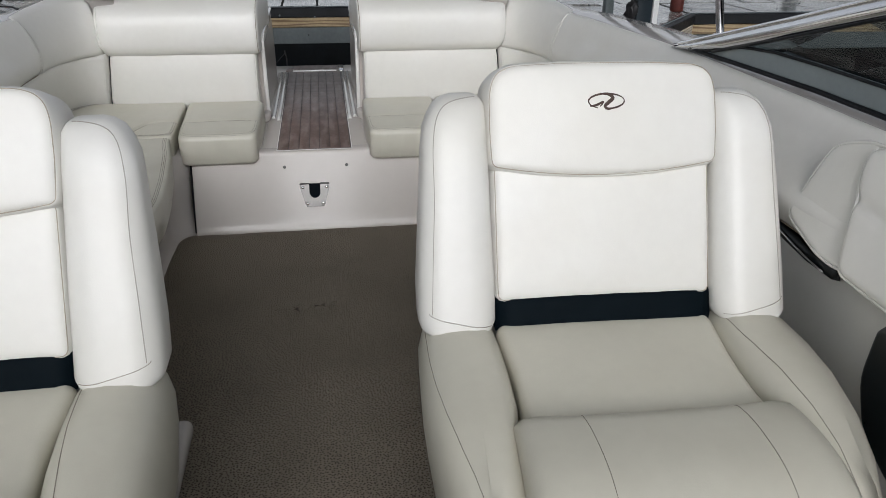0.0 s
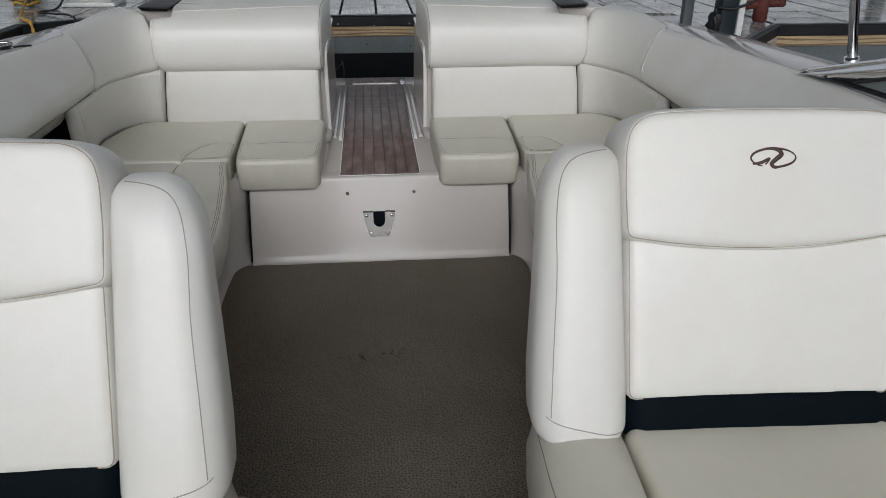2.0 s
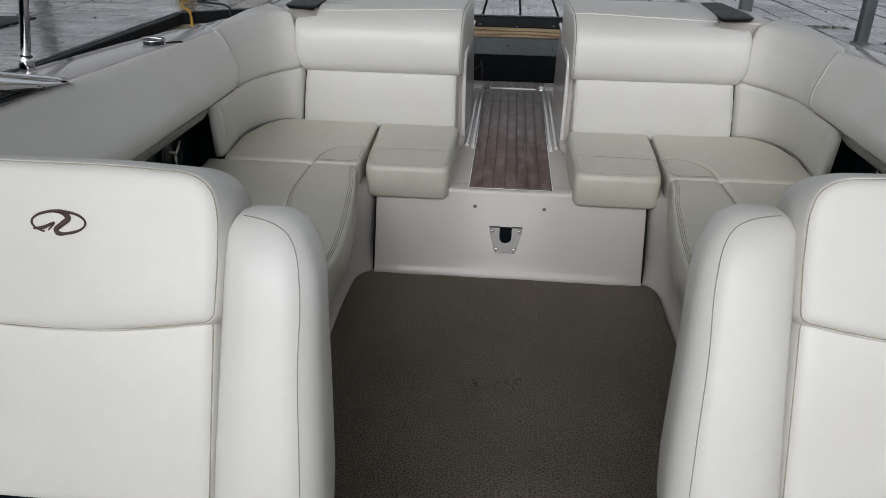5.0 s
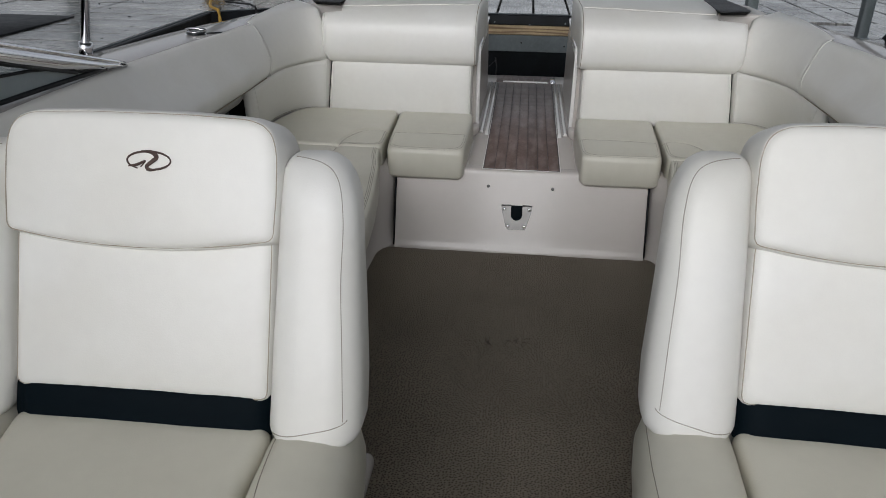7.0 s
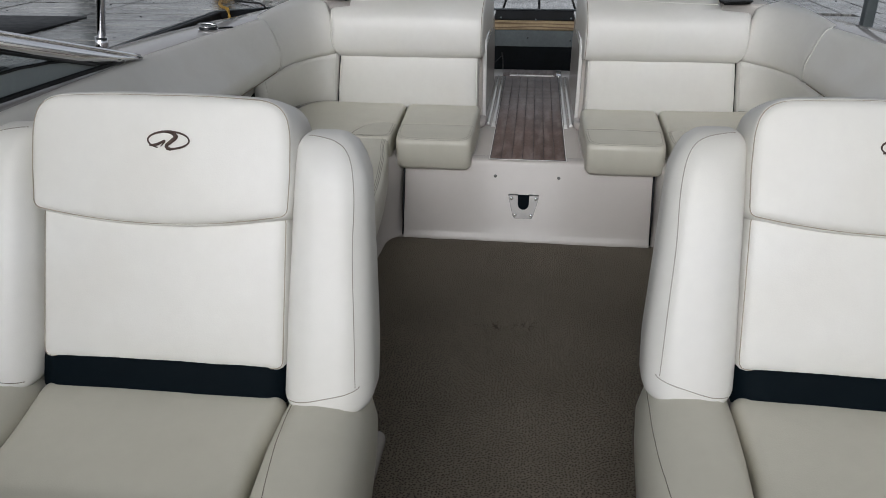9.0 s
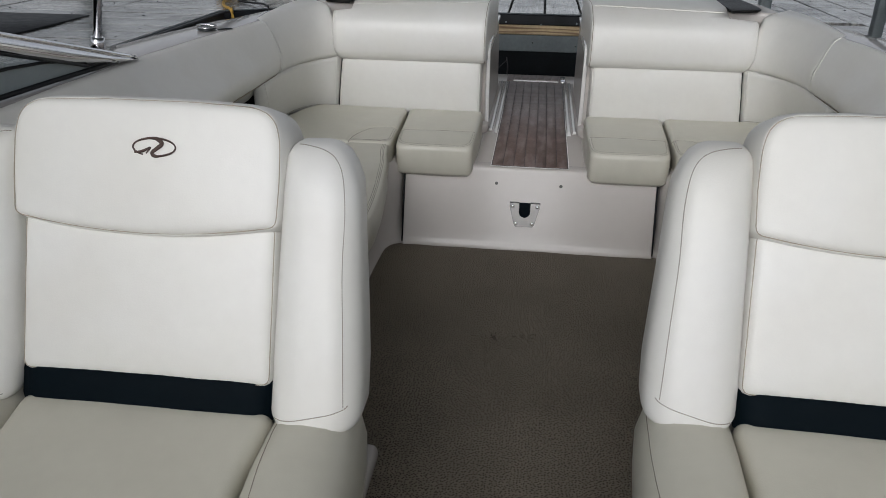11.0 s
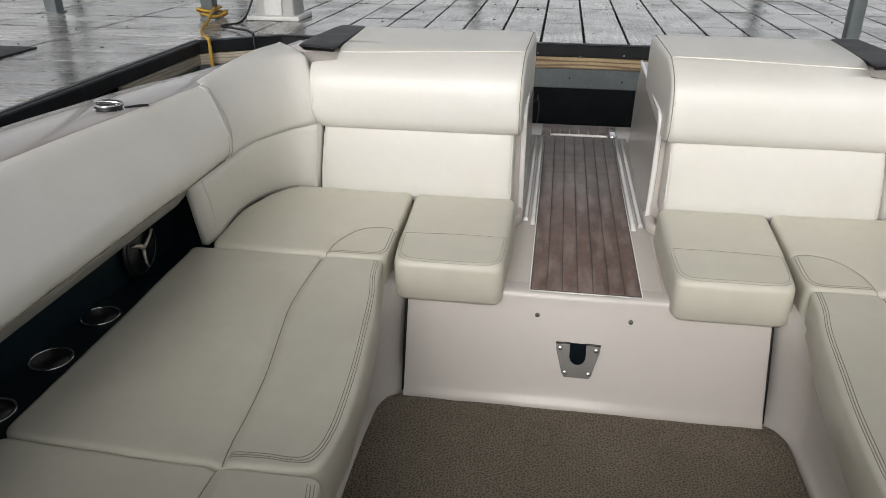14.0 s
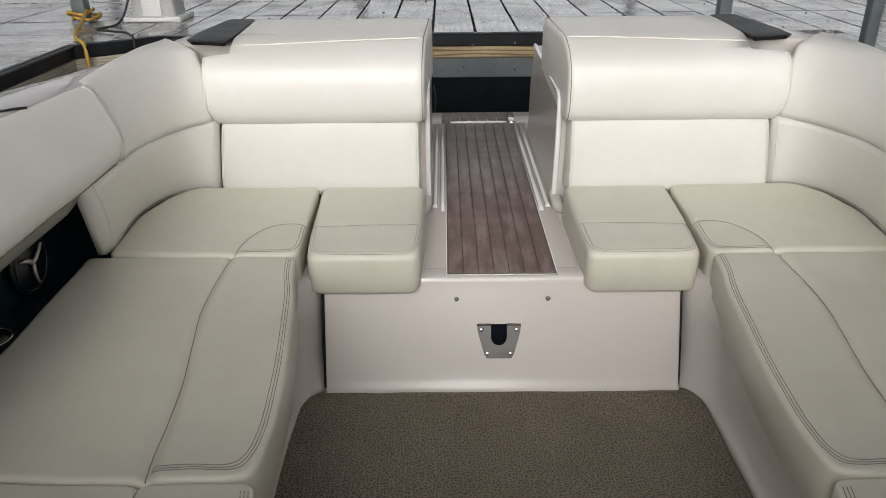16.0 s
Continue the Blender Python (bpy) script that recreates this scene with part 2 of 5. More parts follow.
def timber_material(name, pale, ring_color, rings):
    """Flat-sawn softwood: growth rings drawn out along the board."""
    m = mat(name, pale, 0.75, tone=0.12, scale=5, fine=0.12)
    n, l = m.node_tree.nodes, m.node_tree.links
    b = n["Principled BSDF"]
    mp = n.new("ShaderNodeMapping")
    mp.inputs["Scale"].default_value = (1.6, 1.6, 14.0)
    l.new(n.new("ShaderNodeNewGeometry").outputs["Position"], mp.inputs["Vector"])
    w = n.new("ShaderNodeTexWave")
    w.bands_direction = "Z"
    w.inputs["Scale"].default_value, w.inputs["Distortion"].default_value, w.inputs["Detail"].default_value, w.inputs["Detail Scale"].default_value = rings, 7.0, 2.0, 1.2
    l.new(mp.outputs["Vector"], w.inputs["Vector"])
    r = n.new("ShaderNodeMapRange")
    r.inputs["From Min"].default_value, r.inputs["From Max"].default_value = 0.55, 0.95
    l.new(w.outputs["Fac"], r.inputs["Value"])
    mix = n.new("ShaderNodeMix")
    mix.data_type = "RGBA"
    l.new(b.inputs["Base Color"].links[0].from_socket, mix.inputs["A"])
    mix.inputs["B"].default_value = (*ring_color, 1)
    l.new(r.outputs["Result"], mix.inputs["Factor"])
    l.new(mix.outputs["Result"], b.inputs["Base Color"])
    return m


TIMBER = timber_material("tan timber waler", (0.42, 0.32, 0.19), (0.15, 0.095, 0.05), 0.9)
TIMBER_PALE = timber_material("pale weathered waler", (0.52, 0.47, 0.38), (0.30, 0.26, 0.20), 1.3)

WATER = mat("dark harbour water", (0.008, 0.014, 0.016), 0.06, tone=0.2, scale=0.6, bump=0.5, bscale=4)


def glass_material():
    m = bpy.data.materials.new("window glass")
    m.use_nodes = True
    b = m.node_tree.nodes["Principled BSDF"]
    b.inputs["Base Color"].default_value = (0.42, 0.46, 0.47, 1)
    b.inputs["Roughness"].default_value = 0.01
    b.inputs["Transmission Weight"].default_value = 1.0
    b.inputs["IOR"].default_value = 1.45
    return m


GLASS = glass_material()


# ---- building helpers ----
SOFT = ("pad", "backrest", "headrest", "side_bolster", "arm_bolster", "seat_cushion", "front_roll")


def part(name, bm, material, parent=None, label="", smooth=True):
    if name in SOFT:
        bm.normal_update()
        for v in bm.verts:
            v.co += v.normal * (0.0016 * noise.noise(v.co * 6.0) + 0.0007 * noise.noise(v.co * 17.0))
    bmesh.ops.recalc_face_normals(bm, faces=bm.faces)
    me = bpy.data.meshes.new(name)
    bm.to_mesh(me)
    bm.free()
    me.materials.append(material)
    if smooth:
        me.polygons.foreach_set("use_smooth", [True] * len(me.polygons))
    ob = new(name, me)
    ob.parent = parent
    if label:
        ob["label"] = label
    return ob


def thing(name, at, label, category, group="", kind=""):
    ob = new(name)
    ob.location = at
    ob.empty_display_size = 0.1
    scene_origin[ob.name] = Vector(at)
    return tagged(ob, label, category, group, kind)


scene_origin = {}


def put(name, bm, material, parent, label="", smooth=True):
    """A part given in world coordinates, under a thing that stands somewhere."""
    bm.transform(Matrix.Translation(-scene_origin[parent.name]))
    return part(name, bm, material, parent, label, smooth)


def solid(rings, closed=True, cap=True):
    """Skin over rings of equally many points."""
    bm = bmesh.new()
    vs = [[bm.verts.new(p) for p in r] for r in rings]
    k = len(rings[0])
    for a, b in zip(vs, vs[1:]):
        for i in range(k if closed else k - 1):
            bm.faces.new((a[i], a[(i + 1) % k], b[(i + 1) % k], b[i]))
    if cap:
        bm.faces.new(vs[0])
        bm.faces.new(vs[-1])
    return bm


def join(*bms):
    out = bmesh.new()
    for b in bms:
        me = bpy.data.meshes.new("tmp")
        b.to_mesh(me)
        b.free()
        out.from_mesh(me)
        bpy.data.meshes.remove(me)
    return out


def rounded_rect(w, d, r, n=5):
    pts = []
    for cx, cy, a0 in ((w / 2 - r, d / 2 - r, 0), (-w / 2 + r, d / 2 - r, 90), (-w / 2 + r, -d / 2 + r, 180), (w / 2 - r, -d / 2 + r, 270)):
        for i in range(n + 1):
            a = radians(a0 + 90 * i / n)
            pts.append((cx + r * math.cos(a), cy + r * math.sin(a)))
    return pts


def box(x0, x1, y0, y1, z0, z1, r=0.006, seg=2):
    bm = bmesh.new()
    bmesh.ops.create_cube(bm, size=1, matrix=Matrix.Translation(((x0 + x1) / 2, (y0 + y1) / 2, (z0 + z1) / 2)) @ Matrix.Diagonal((abs(x1 - x0), abs(y1 - y0), abs(z1 - z0), 1)))
    if r:
        bmesh.ops.bevel(bm, geom=bm.edges[:], offset=r, segments=seg, affect="EDGES", profile=0.5)
    return bm


def spline(pts, n):
    """n + 1 points on a smooth line through pts."""
    P = [Vector(p) for p in pts]
    P = [P[0] * 2 - P[1]] + P + [P[-1] * 2 - P[-2]]
    out, m = [], len(pts) - 1
    for i in range(n + 1):
        f = i / n * m
        k = min(int(f), m - 1)
        t = f - k
        a, b, c, d = P[k:k + 4]
        out.append(0.5 * ((2 * b) + (c - a) * t + (2 * a - 5 * b + 4 * c - d) * t * t + (3 * b - a - 3 * c + d) * t ** 3))
    return out


def resample(pts, n, closed=False):
    P = [Vector(p) for p in pts] + ([Vector(pts[0])] if closed else [])
    L = [0.0]
    for a, b in zip(P, P[1:]):
        L.append(L[-1] + (b - a).length)
    out, k = [], 0
    for i in range(n):
        s = L[-1] * i / (n if closed else n - 1)
        while k < len(P) - 2 and L[k + 1] < s:
            k += 1
        f = (s - L[k]) / max(1e-9, L[k + 1] - L[k])
        out.append(P[k].lerp(P[k + 1], min(1, f)))
    return out


def round_corners(pts, r):
    """Closed outline with each corner cut round at a distance r, or less on short edges."""
    P = [Vector(p) for p in pts]
    out = []
    for i, b in enumerate(P):
        a, c = P[i - 1], P[(i + 1) % len(P)]
        p = b + (a - b).normalized() * min(r, (a - b).length * 0.45)
        q = b + (c - b).normalized() * min(r, (c - b).length * 0.45)
        for k in range(6):
            t = k / 5
            out.append(p * (1 - t) ** 2 + b * 2 * t * (1 - t) + q * t * t)
    return out


def chaikin(pts, it=3, cut=0.25):
    P = [Vector(p) for p in pts]
    for _ in range(it):
        Q = []
        for a, b in zip(P, P[1:] + P[:1]):
            Q += [a.lerp(b, cut), b.lerp(a, cut)]
        P = Q
    return P


def tube(pts, r, sides=6, n=None):
    P = spline(pts, n) if n else [Vector(p) for p in pts]
    rings = []
    up = Vector((0, 0, 1))
    for i, p in enumerate(P):
        d = (P[min(i + 1, len(P) - 1)] - P[max(i - 1, 0)]).normalized()
        if abs(d.dot(up)) > 0.98:
            up = Vector((0, 1, 0)) if abs(d.z) > 0.9 else Vector((0, 0, 1))
        a = d.cross(up).normalized()
        b = a.cross(d)
        rings.append([p + (a * math.cos(2 * math.pi * k / sides) + b * math.sin(2 * math.pi * k / sides)) * r for k in range(sides)])
    return solid(rings)


def disc(c, r, h, axis="z", n=28, bev=0.0):
    """A round plate or cylinder standing on c."""
    prof = [(r - bev, 0), (r, bev), (r, h - bev), (r - bev, h)] if bev else [(r, 0), (r, h)]
    rings = [[(rad * math.cos(2 * math.pi * k / n), rad * math.sin(2 * math.pi * k / n), z) for k in range(n)] for rad, z in prof]
    bm = solid(rings)
    turn = {"z": Matrix(), "y": Matrix.Rotation(radians(90), 4, "X"), "x": Matrix.Rotation(radians(90), 4, "Y")}[axis]
    bm.transform(Matrix.Translation(c) @ turn)
    return bm


def ring(c, r, t, turn=Matrix(), n=32, m=8):
    bm = bmesh.new()
    vs = [[bm.verts.new(((r + t * math.cos(2 * math.pi * j / m)) * math.cos(2 * math.pi * i / n), (r + t * math.cos(2 * math.pi * j / m)) * math.sin(2 * math.pi * i / n), t * math.sin(2 * math.pi * j / m))) for j in range(m)] for i in range(n)]
    for i in range(n):
        for j in range(m):
            bm.faces.new((vs[i][j], vs[(i + 1) % n][j], vs[(i + 1) % n][(j + 1) % m], vs[i][(j + 1) % m]))
    bm.transform(Matrix.Translation(c) @ turn)
    return bm


def dist_to_line(p, line):
    best = 9.0
    for a, b in zip(line, line[1:]):
        ab = b - a
        t = max(0, min(1, (p - a).dot(ab) / max(1e-9, ab.length_squared)))
        best = min(best, (p - a - ab * t).length)
    return best


def cushion(outline, top, thick, r=0.03, crown=0.006, grooves=(), n=150, rings=22, under=0.012, corner=0.03):
    """A soft flat pad. outline: corners in x and y; top(x, y): its height; grooves: (line, depth, width)."""
    O = resample([(p[0], p[1], 0) for p in round_corners([(x, y, 0) for x, y in outline], max(corner, r * 1.4))], n, True)
    c = sum(O, Vector()) / n
    area = sum(a.x * b.y - b.x * a.y for a, b in zip(O, O[1:] + O[:1]))
    N = []
    for i in range(n):
        d = O[(i + 2) % n] - O[i - 2]
        q = Vector((-d.y, d.x, 0)).normalized()
        N.append(q if area > 0 else -q)
    lines = [([Vector((x, y, 0)) for x, y in line], dep, wid) for line, dep, wid in grooves]

    def height(p, drop):
        z = top(p.x, p.y) - drop
        for line, dep, wid in lines:
            dd = dist_to_line(p, line)
            if dd < wid * 3:
                z -= dep * math.exp(-(dd / wid) ** 2)
        return z

    R = [[Vector((o.x + q.x * under, o.y + q.y * under, top(o.x, o.y) - thick)) for o, q in zip(O, N)]]
    R.append([Vector((o.x, o.y, top(o.x, o.y) - thick + under)) for o, q in zip(O, N)])
    for k in range(6):
        a = radians(90 * k / 5)
        ins, drop = r * (1 - math.cos(a)), r * (1 - math.sin(a))
        R.append([Vector((o.x + q.x * ins, o.y + q.y * ins, 0)) for o, q in zip(O, N)])
        R[-1] = [Vector((p.x, p.y, height(p, drop))) for p in R[-1]]
    inner = [Vector((o.x + q.x * r, o.y + q.y * r, 0)) for o, q in zip(O, N)]
    for k in range(1, rings):
        f = k / rings
        R.append([Vector((*p.lerp(c, f).xy, height(p.lerp(c, f), -crown * 0.4 * f * f * (3 - 2 * f)))) for p in inner])
    return solid(R)


def on_top(bm_obj, line, lift=0.0006, n=60, way=(0, 0, -1), start=1.0):
    """Lay a line of x, y, z (or x, y) on an object's mesh, looking along way."""
    me = bm_obj.data
    tmp = bmesh.new()
    tmp.from_mesh(me)
    tree = BVHTree.FromBMesh(tmp)
    off = bm_obj.parent and scene_origin.get(bm_obj.parent.name) or Vector()
    d = Vector(way).normalized()
    out = []
    for p in (spline(line, n) if n else line):
        q = Vector((p[0], p[1], p[2] if len(p) > 2 else 0)) - off - d * start
        hit, normal, _, _ = tree.ray_cast(q, d)
        if hit is not None:
            out.append(hit - d * lift + off)
    tmp.free()
    return out


def dashes(P, r, pitch=0.0044, duty=0.8):
    """Single stitches laid along a line of points."""
    length = sum((b - a).length for a, b in zip(P, P[1:]))
    k = max(2, int(length / pitch))
    Q = resample(P, k * 2 + 1)
    bm = bmesh.new()
    for i in range(k):
        a, m = Q[2 * i], Q[2 * i + 1]
        d = m - a
        if d.length < 1e-6:
            continue
        b = a + d * 2 * duty
        u = d.normalized().orthogonal().normalized()
        w = d.normalized().cross(u)
        ends = []
        for c, f in ((a, 0.55), (a.lerp(b, 0.5), 1.0), (b, 0.55)):
            ends.append([bm.verts.new(c + (u * x + w * y) * r * f) for x, y in ((1, 0), (0, 1), (-1, 0), (0, -1))])
        for e, f in zip(ends, ends[1:]):
            for j in range(4):
                bm.faces.new((e[j], e[(j + 1) % 4], f[(j + 1) % 4], f[j]))
        bm.faces.new(ends[0])
        bm.faces.new(ends[-1])
    return bm


def seam(bm_obj, lines, parent, r=0.0013, material=None, name="seam", lift=0.0004, n=60, way=(0, 0, -1), start=1.0, label="", stitched=False):
    made = []
    for line in lines:
        P = on_top(bm_obj, line, lift, n, way, start)
        if len(P) > 3:
            made.append(dashes(P, r) if stitched else tube(P, r, 5))
    if made:
        bm = join(*made)
        bm.transform(Matrix.Translation(-scene_origin[parent.name]))
        part(name, bm, material or THREAD, bm_obj, label)


def mirrored(s, pts):
    return [(s * p[0], *p[1:]) for p in pts]


# ---- harbour: water, roof, dock ----
def sheet(x0, x1, y0, y1, z):
    bm = bmesh.new()
    bm.faces.new([bm.verts.new(p) for p in ((x0, y0, z), (x1, y0, z), (x1, y1, z), (x0, y1, z))])
    return bm


tagged(part("water", sheet(-900, 900, -900, 900, -0.22), WATER), "dark still harbour water around the floating dock", "water", kind="structure")

ROOF_Z = 4.3


def roof():
    bm = bmesh.new()
    n = 120
    x0, x1, y0, y1 = -5.2, 5.2, -2.9, 6.2
    a = []
    for i in range(n + 1):
        x = x0 + (x1 - x0) * i / n
        z = ROOF_Z + (0.035 if i % 2 else 0.0) - 0.03 * abs(x)
        a.append((bm.verts.new((x, y0, z)), bm.verts.new((x, y1, z))))
    for p, q in zip(a, a[1:]):
        bm.faces.new((p[0], q[0], q[1], p[1]))
    bmesh.ops.solidify(bm, geom=bm.faces[:], thickness=0.02)
    return tagged(part("ceiling", bm, ROOFM, smooth=False), "ribbed metal roof over the covered slips", "roof", kind="structure")


roof()

DOCK_Z = 0.52
EDGE_Y = 2.60       # the main walkway's edge across the slip's end
FINGER_L = -2.12    # edge of the finger beside the slip
FINGER_R = 1.78


dock = tagged(new("pavement"), "wet grey dock planks with dark joints and black rubber edging", "dock", kind="structure")


def dock_body():
    """The float under the planks: outline of the walkway and its fingers, with cut corners."""
    out = [(-9.5, 9.0), (-9.5, -3.5), (FINGER_L, -3.5), (FINGER_L, 2.32), (-1.72, EDGE_Y), (1.3, EDGE_Y), (FINGER_R, 2.15), (FINGER_R, -3.5), (2.08, -3.5), (2.08, 1.55), (2.5, 2.05), (9.5, 2.05), (9.5, 9.0)]
    bm = bmesh.new()
    lo = [bm.verts.new((x, y, -0.5)) for x, y in out]
    hi = [bm.verts.new((x, y, DOCK_Z - 0.045)) for x, y in out]
    bm.faces.new(lo)
    bm.faces.new(hi)
    for i in range(len(out)):
        j = (i + 1) % len(out)
        bm.faces.new((lo[i], lo[j], hi[j], hi[i]))
    return put_dock("dock_float", bm, FLOAT)


def put_dock(name, bm, material, label="", smooth=False):
    return part(name, bm, material, dock, label, smooth)


dock_body()


def run_along(line, inner, outer, z0, z1, r=0.008):
    """A beam that follows a line of corners; offsets are to the line's right."""
    rings = []
    P = [Vector((x, y, 0)) for x, y in line]
    for i, p in enumerate(P):
        d0 = (p - P[i - 1]).normalized() if i else (P[1] - p).normalized()
        d1 = (P[i + 1] - p).normalized() if i < len(P) - 1 else d0
        m = (d0 + d1).normalized()
        nrm = Vector((m.y, -m.x, 0)) / max(0.3, m.dot(d0))
        sec = [(inner, z0 + r), (inner, z1 - r), (inner + r, z1), (outer - r, z1), (outer, z1 - r), (outer, z0 + r), (outer - r, z0), (inner + r, z0)]
        rings.append([(p.x + nrm.x * o, p.y + nrm.y * o, z) for o, z in sec])
    return solid(rings)


SLIP = [(FINGER_L, -3.4), (FINGER_L, 2.32), (-1.72, EDGE_Y), (1.3, EDGE_Y), (FINGER_R, 2.15), (FINGER_R, -3.4)]
NEXT = [(2.08, -3.4), (2.08, 1.55), (2.5, 2.05), (9.4, 2.05)]
for line in (SLIP, NEXT):
    put_dock("rubber_edge", run_along(line, -0.035, 0.03, DOCK_Z - 0.062, DOCK_Z + 0.005, 0.006), RUBBER, "black rubber dock bumper")
    put_dock("edge_strip", run_along(line, -0.014, -0.006, DOCK_Z + 0.004, DOCK_Z + 0.0095, 0.002), GALV, "thin metal strip along the bumper")
    for a, b in zip(line, line[1:]):
        a, b = Vector(a), Vector(b)
        d = (b - a).normalized()
        cuts = [(0.006, (b - a).length - 0.006)]
        if line is SLIP and abs(a.x - FINGER_L) + abs(b.x - FINGER_L) < 0.001:
            cuts = [(0.006, 4.62), (4.9, (b - a).length - 0.006)]
        for u, v in cuts:
            put_dock("timber_waler", run_along([tuple(a + d * u), tuple(a + d * v)], -0.004, 0.022, DOCK_Z - 0.128, DOCK_Z - 0.063), TIMBER if a.y == b.y else TIMBER_PALE, "tan timber board with dark grain" if a.y == b.y else "pale weathered timber board")
    put_dock("steel_fascia", run_along(line, -0.006, 0.004, DOCK_Z - 0.24, DOCK_Z - 0.123, 0.003), GREYSTEEL, "grey painted steel fascia")
def bolt():
    return disc((0, 0, 0), 0.006, 0.006, "y", 8)


bolts = []
for k in range(12):
    b = bolt()
    b.transform(Matrix.Translation((-1.4 + k * 0.235, EDGE_Y - 0.03, DOCK_Z - 0.045 - 0.012 * (k % 3 == 0))))
    bolts.append(b)
put_dock("bumper_bolts", join(*bolts), GALV)
holes = []
for k in range(9):
    b = bolt()
    b.transform(Matrix.Translation((-1.2 + k * 0.29, EDGE_Y - 0.006, DOCK_Z - 0.165 - 0.03 * ((k * 7) % 3) * 0.5)))
    holes.append(b)
put_dock("fascia_holes", join(*holes), BLACK)
put_dock("float_tie", join(tube([(-0.21, EDGE_Y - 0.02, 0.24), (-0.2, EDGE_Y - 0.03, 0.16), (-0.215, EDGE_Y - 0.03, 0.02)], 0.005, 6, 12), tube([(-0.21, EDGE_Y - 0.03, 0.22), (-0.26, EDGE_Y - 0.03, 0.17), (-0.3, EDGE_Y - 0.03, 0.13)], 0.003, 6, 8)), CABLE)

# ---- boat: liner, deck and hull ----
def side(y):
    """Distance of the gunwale's inner lip from the centre line."""
    return 1.0 + 0.078 * max(0.0, min(1.0, (0.13 - y) / 0.75)) ** 0.8 if y < 0.13 else 1.0


def rail_out(y):
    """Distance of the rub rail from the centre line."""
    pts = [(-6.0, 0.5), (-4.6, 0.98), (-3.2, 1.25), (-1.5, 1.33), (-0.6, 1.31), (-0.16, 1.26), (0.13, 1.205), (0.34, 1.10), (0.6, 1.03), (1.0, 0.98), (1.35, 0.9)]
    for (a, va), (b, vb) in zip(pts, pts[1:]):
        if y <= b:
            return va + (vb - va) * max(0, (y - a) / (b - a))
    return 0.9


def deck_z(y):
    return 0.808 + 0.012 * max(0.0, min(1.0, -y / 1.0))


def gunwale(s):
    ys = [-4.6 + 0.1 * k for k in range(55)]
    rings = []
    for y in ys:
        a, o, z = side(y), max(rail_out(y), side(y) + 0.06) if y < 0.3 else rail_out(y), deck_z(y)
        if y > 0.08:
            a = 1.0 + 0.045 * min(1.0, (y - 0.08) / 0.08)
        if y > 0.3:
            a = max(0.95, 1.045 - 0.2 * (y - 0.3))
            o = max(o, a + 0.05)
        sec = [(a - 0.02, z - 0.06), (a - 0.006, z - 0.012), (a + 0.004, z - 0.002), (a + 0.02, z + 0.002), (a + (o - a) * 0.5, z + 0.004), (o - 0.03, z - 0.004), (o - 0.008, z - 0.012), (o, z - 0.03), (o + 0.008, z - 0.06), (o - 0.02, z - 0.35), (o - 0.12, z - 1.1), (min(a + 0.16, o - 0.13), z - 1.1), (min(a + 0.15, o - 0.03), z - 0.08)]
        rings.append([(s * x, y, zz) for x, zz in sec])
    return solid(rings)


for s, nm in ((-1, "wall_west"), (1, "wall_east")):
    tagged(part(nm, gunwale(s), GEL_DARKENED), "glossy gelcoat gunwale and hull side of the boat, greyed for the mirrored roof", "boat hull", kind="structure")
    rub = tube([(s * (max(rail_out(y), side(y) + 0.06) + 0.004), y, deck_z(y) - 0.022) for y in [-4.4 + 0.15 * k for k in range(32)]], 0.008, 6)
    tagged(part("trim", rub, CHROME), "bright metal rub rail along the gunwale", "trim", kind="structure")


def liner_floor():
    return tagged(part("floor", join(box(-1.2, 1.2, -4.6, 0.3, -0.06, -0.012, 0), ), GEL), "white gelcoat cockpit floor under the carpet", "boat floor", kind="structure")


liner_floor()
def bow():
    """Unseen foredeck and bow, added to close the cockpit and block low light."""
    rings = []
    for y, w, top in ((-3.35, 1.2, 0.74), (-3.4, 1.22, 0.76), (-4.0, 1.14, 0.80), (-4.6, 0.97, 0.82), (-5.2, 0.72, 0.83), (-5.7, 0.42, 0.84), (-6.0, 0.16, 0.84), (-6.08, 0.03, 0.83)):
        rings.append([(u * w * k, y, z) for u, k, z in ((-1, 0.75, -0.3), (-1, 0.97, 0.4), (-1, 1.0, top - 0.18), (-1, 0.97, top - 0.14), (-0.6, 1, top - 0.02), (0, 1, top), (0.6, 1, top - 0.02), (1, 0.97, top - 0.14), (1, 1.0, top - 0.18), (1, 0.97, 0.4), (1, 0.75, -0.3))])
    return solid(rings)


tagged(part("wall_fore", bow(), GEL), "unseen white gelcoat bulkhead and foredeck, added ahead of the seats to block low light", "bulkhead", kind="structure")

# front panel under the rear bench, leaning back
PANEL_W = 0.475


def panel_y(z):
    return 0.094 * max(0, z - 0.02) / 0.275


def rear_panel():
    prof = [(-0.014, -0.012), (-0.012, 0.005), (-0.007, 0.013), (-0.001, 0.022)]
    for k in range(9):
        z = 0.03 + 0.25 * k / 8
        prof.append((panel_y(z), z))
    prof += [(0.091, 0.289), (0.098, 0.296), (0.112, 0.298), (0.137, 0.298), (0.1395, 0.298), (0.14, 0.295), (0.14, -0.03)]
    rings = [[(x, y, z) for y, z in prof] for x in (-PANEL_W, -PANEL_W + 0.004, -0.2, 0.2, PANEL_W - 0.004, PANEL_W)]
    return solid(rings)


tagged(part("wall_bench", rear_panel(), GEL), "glossy white moulded panel under the rear bench", "panel", kind="structure")


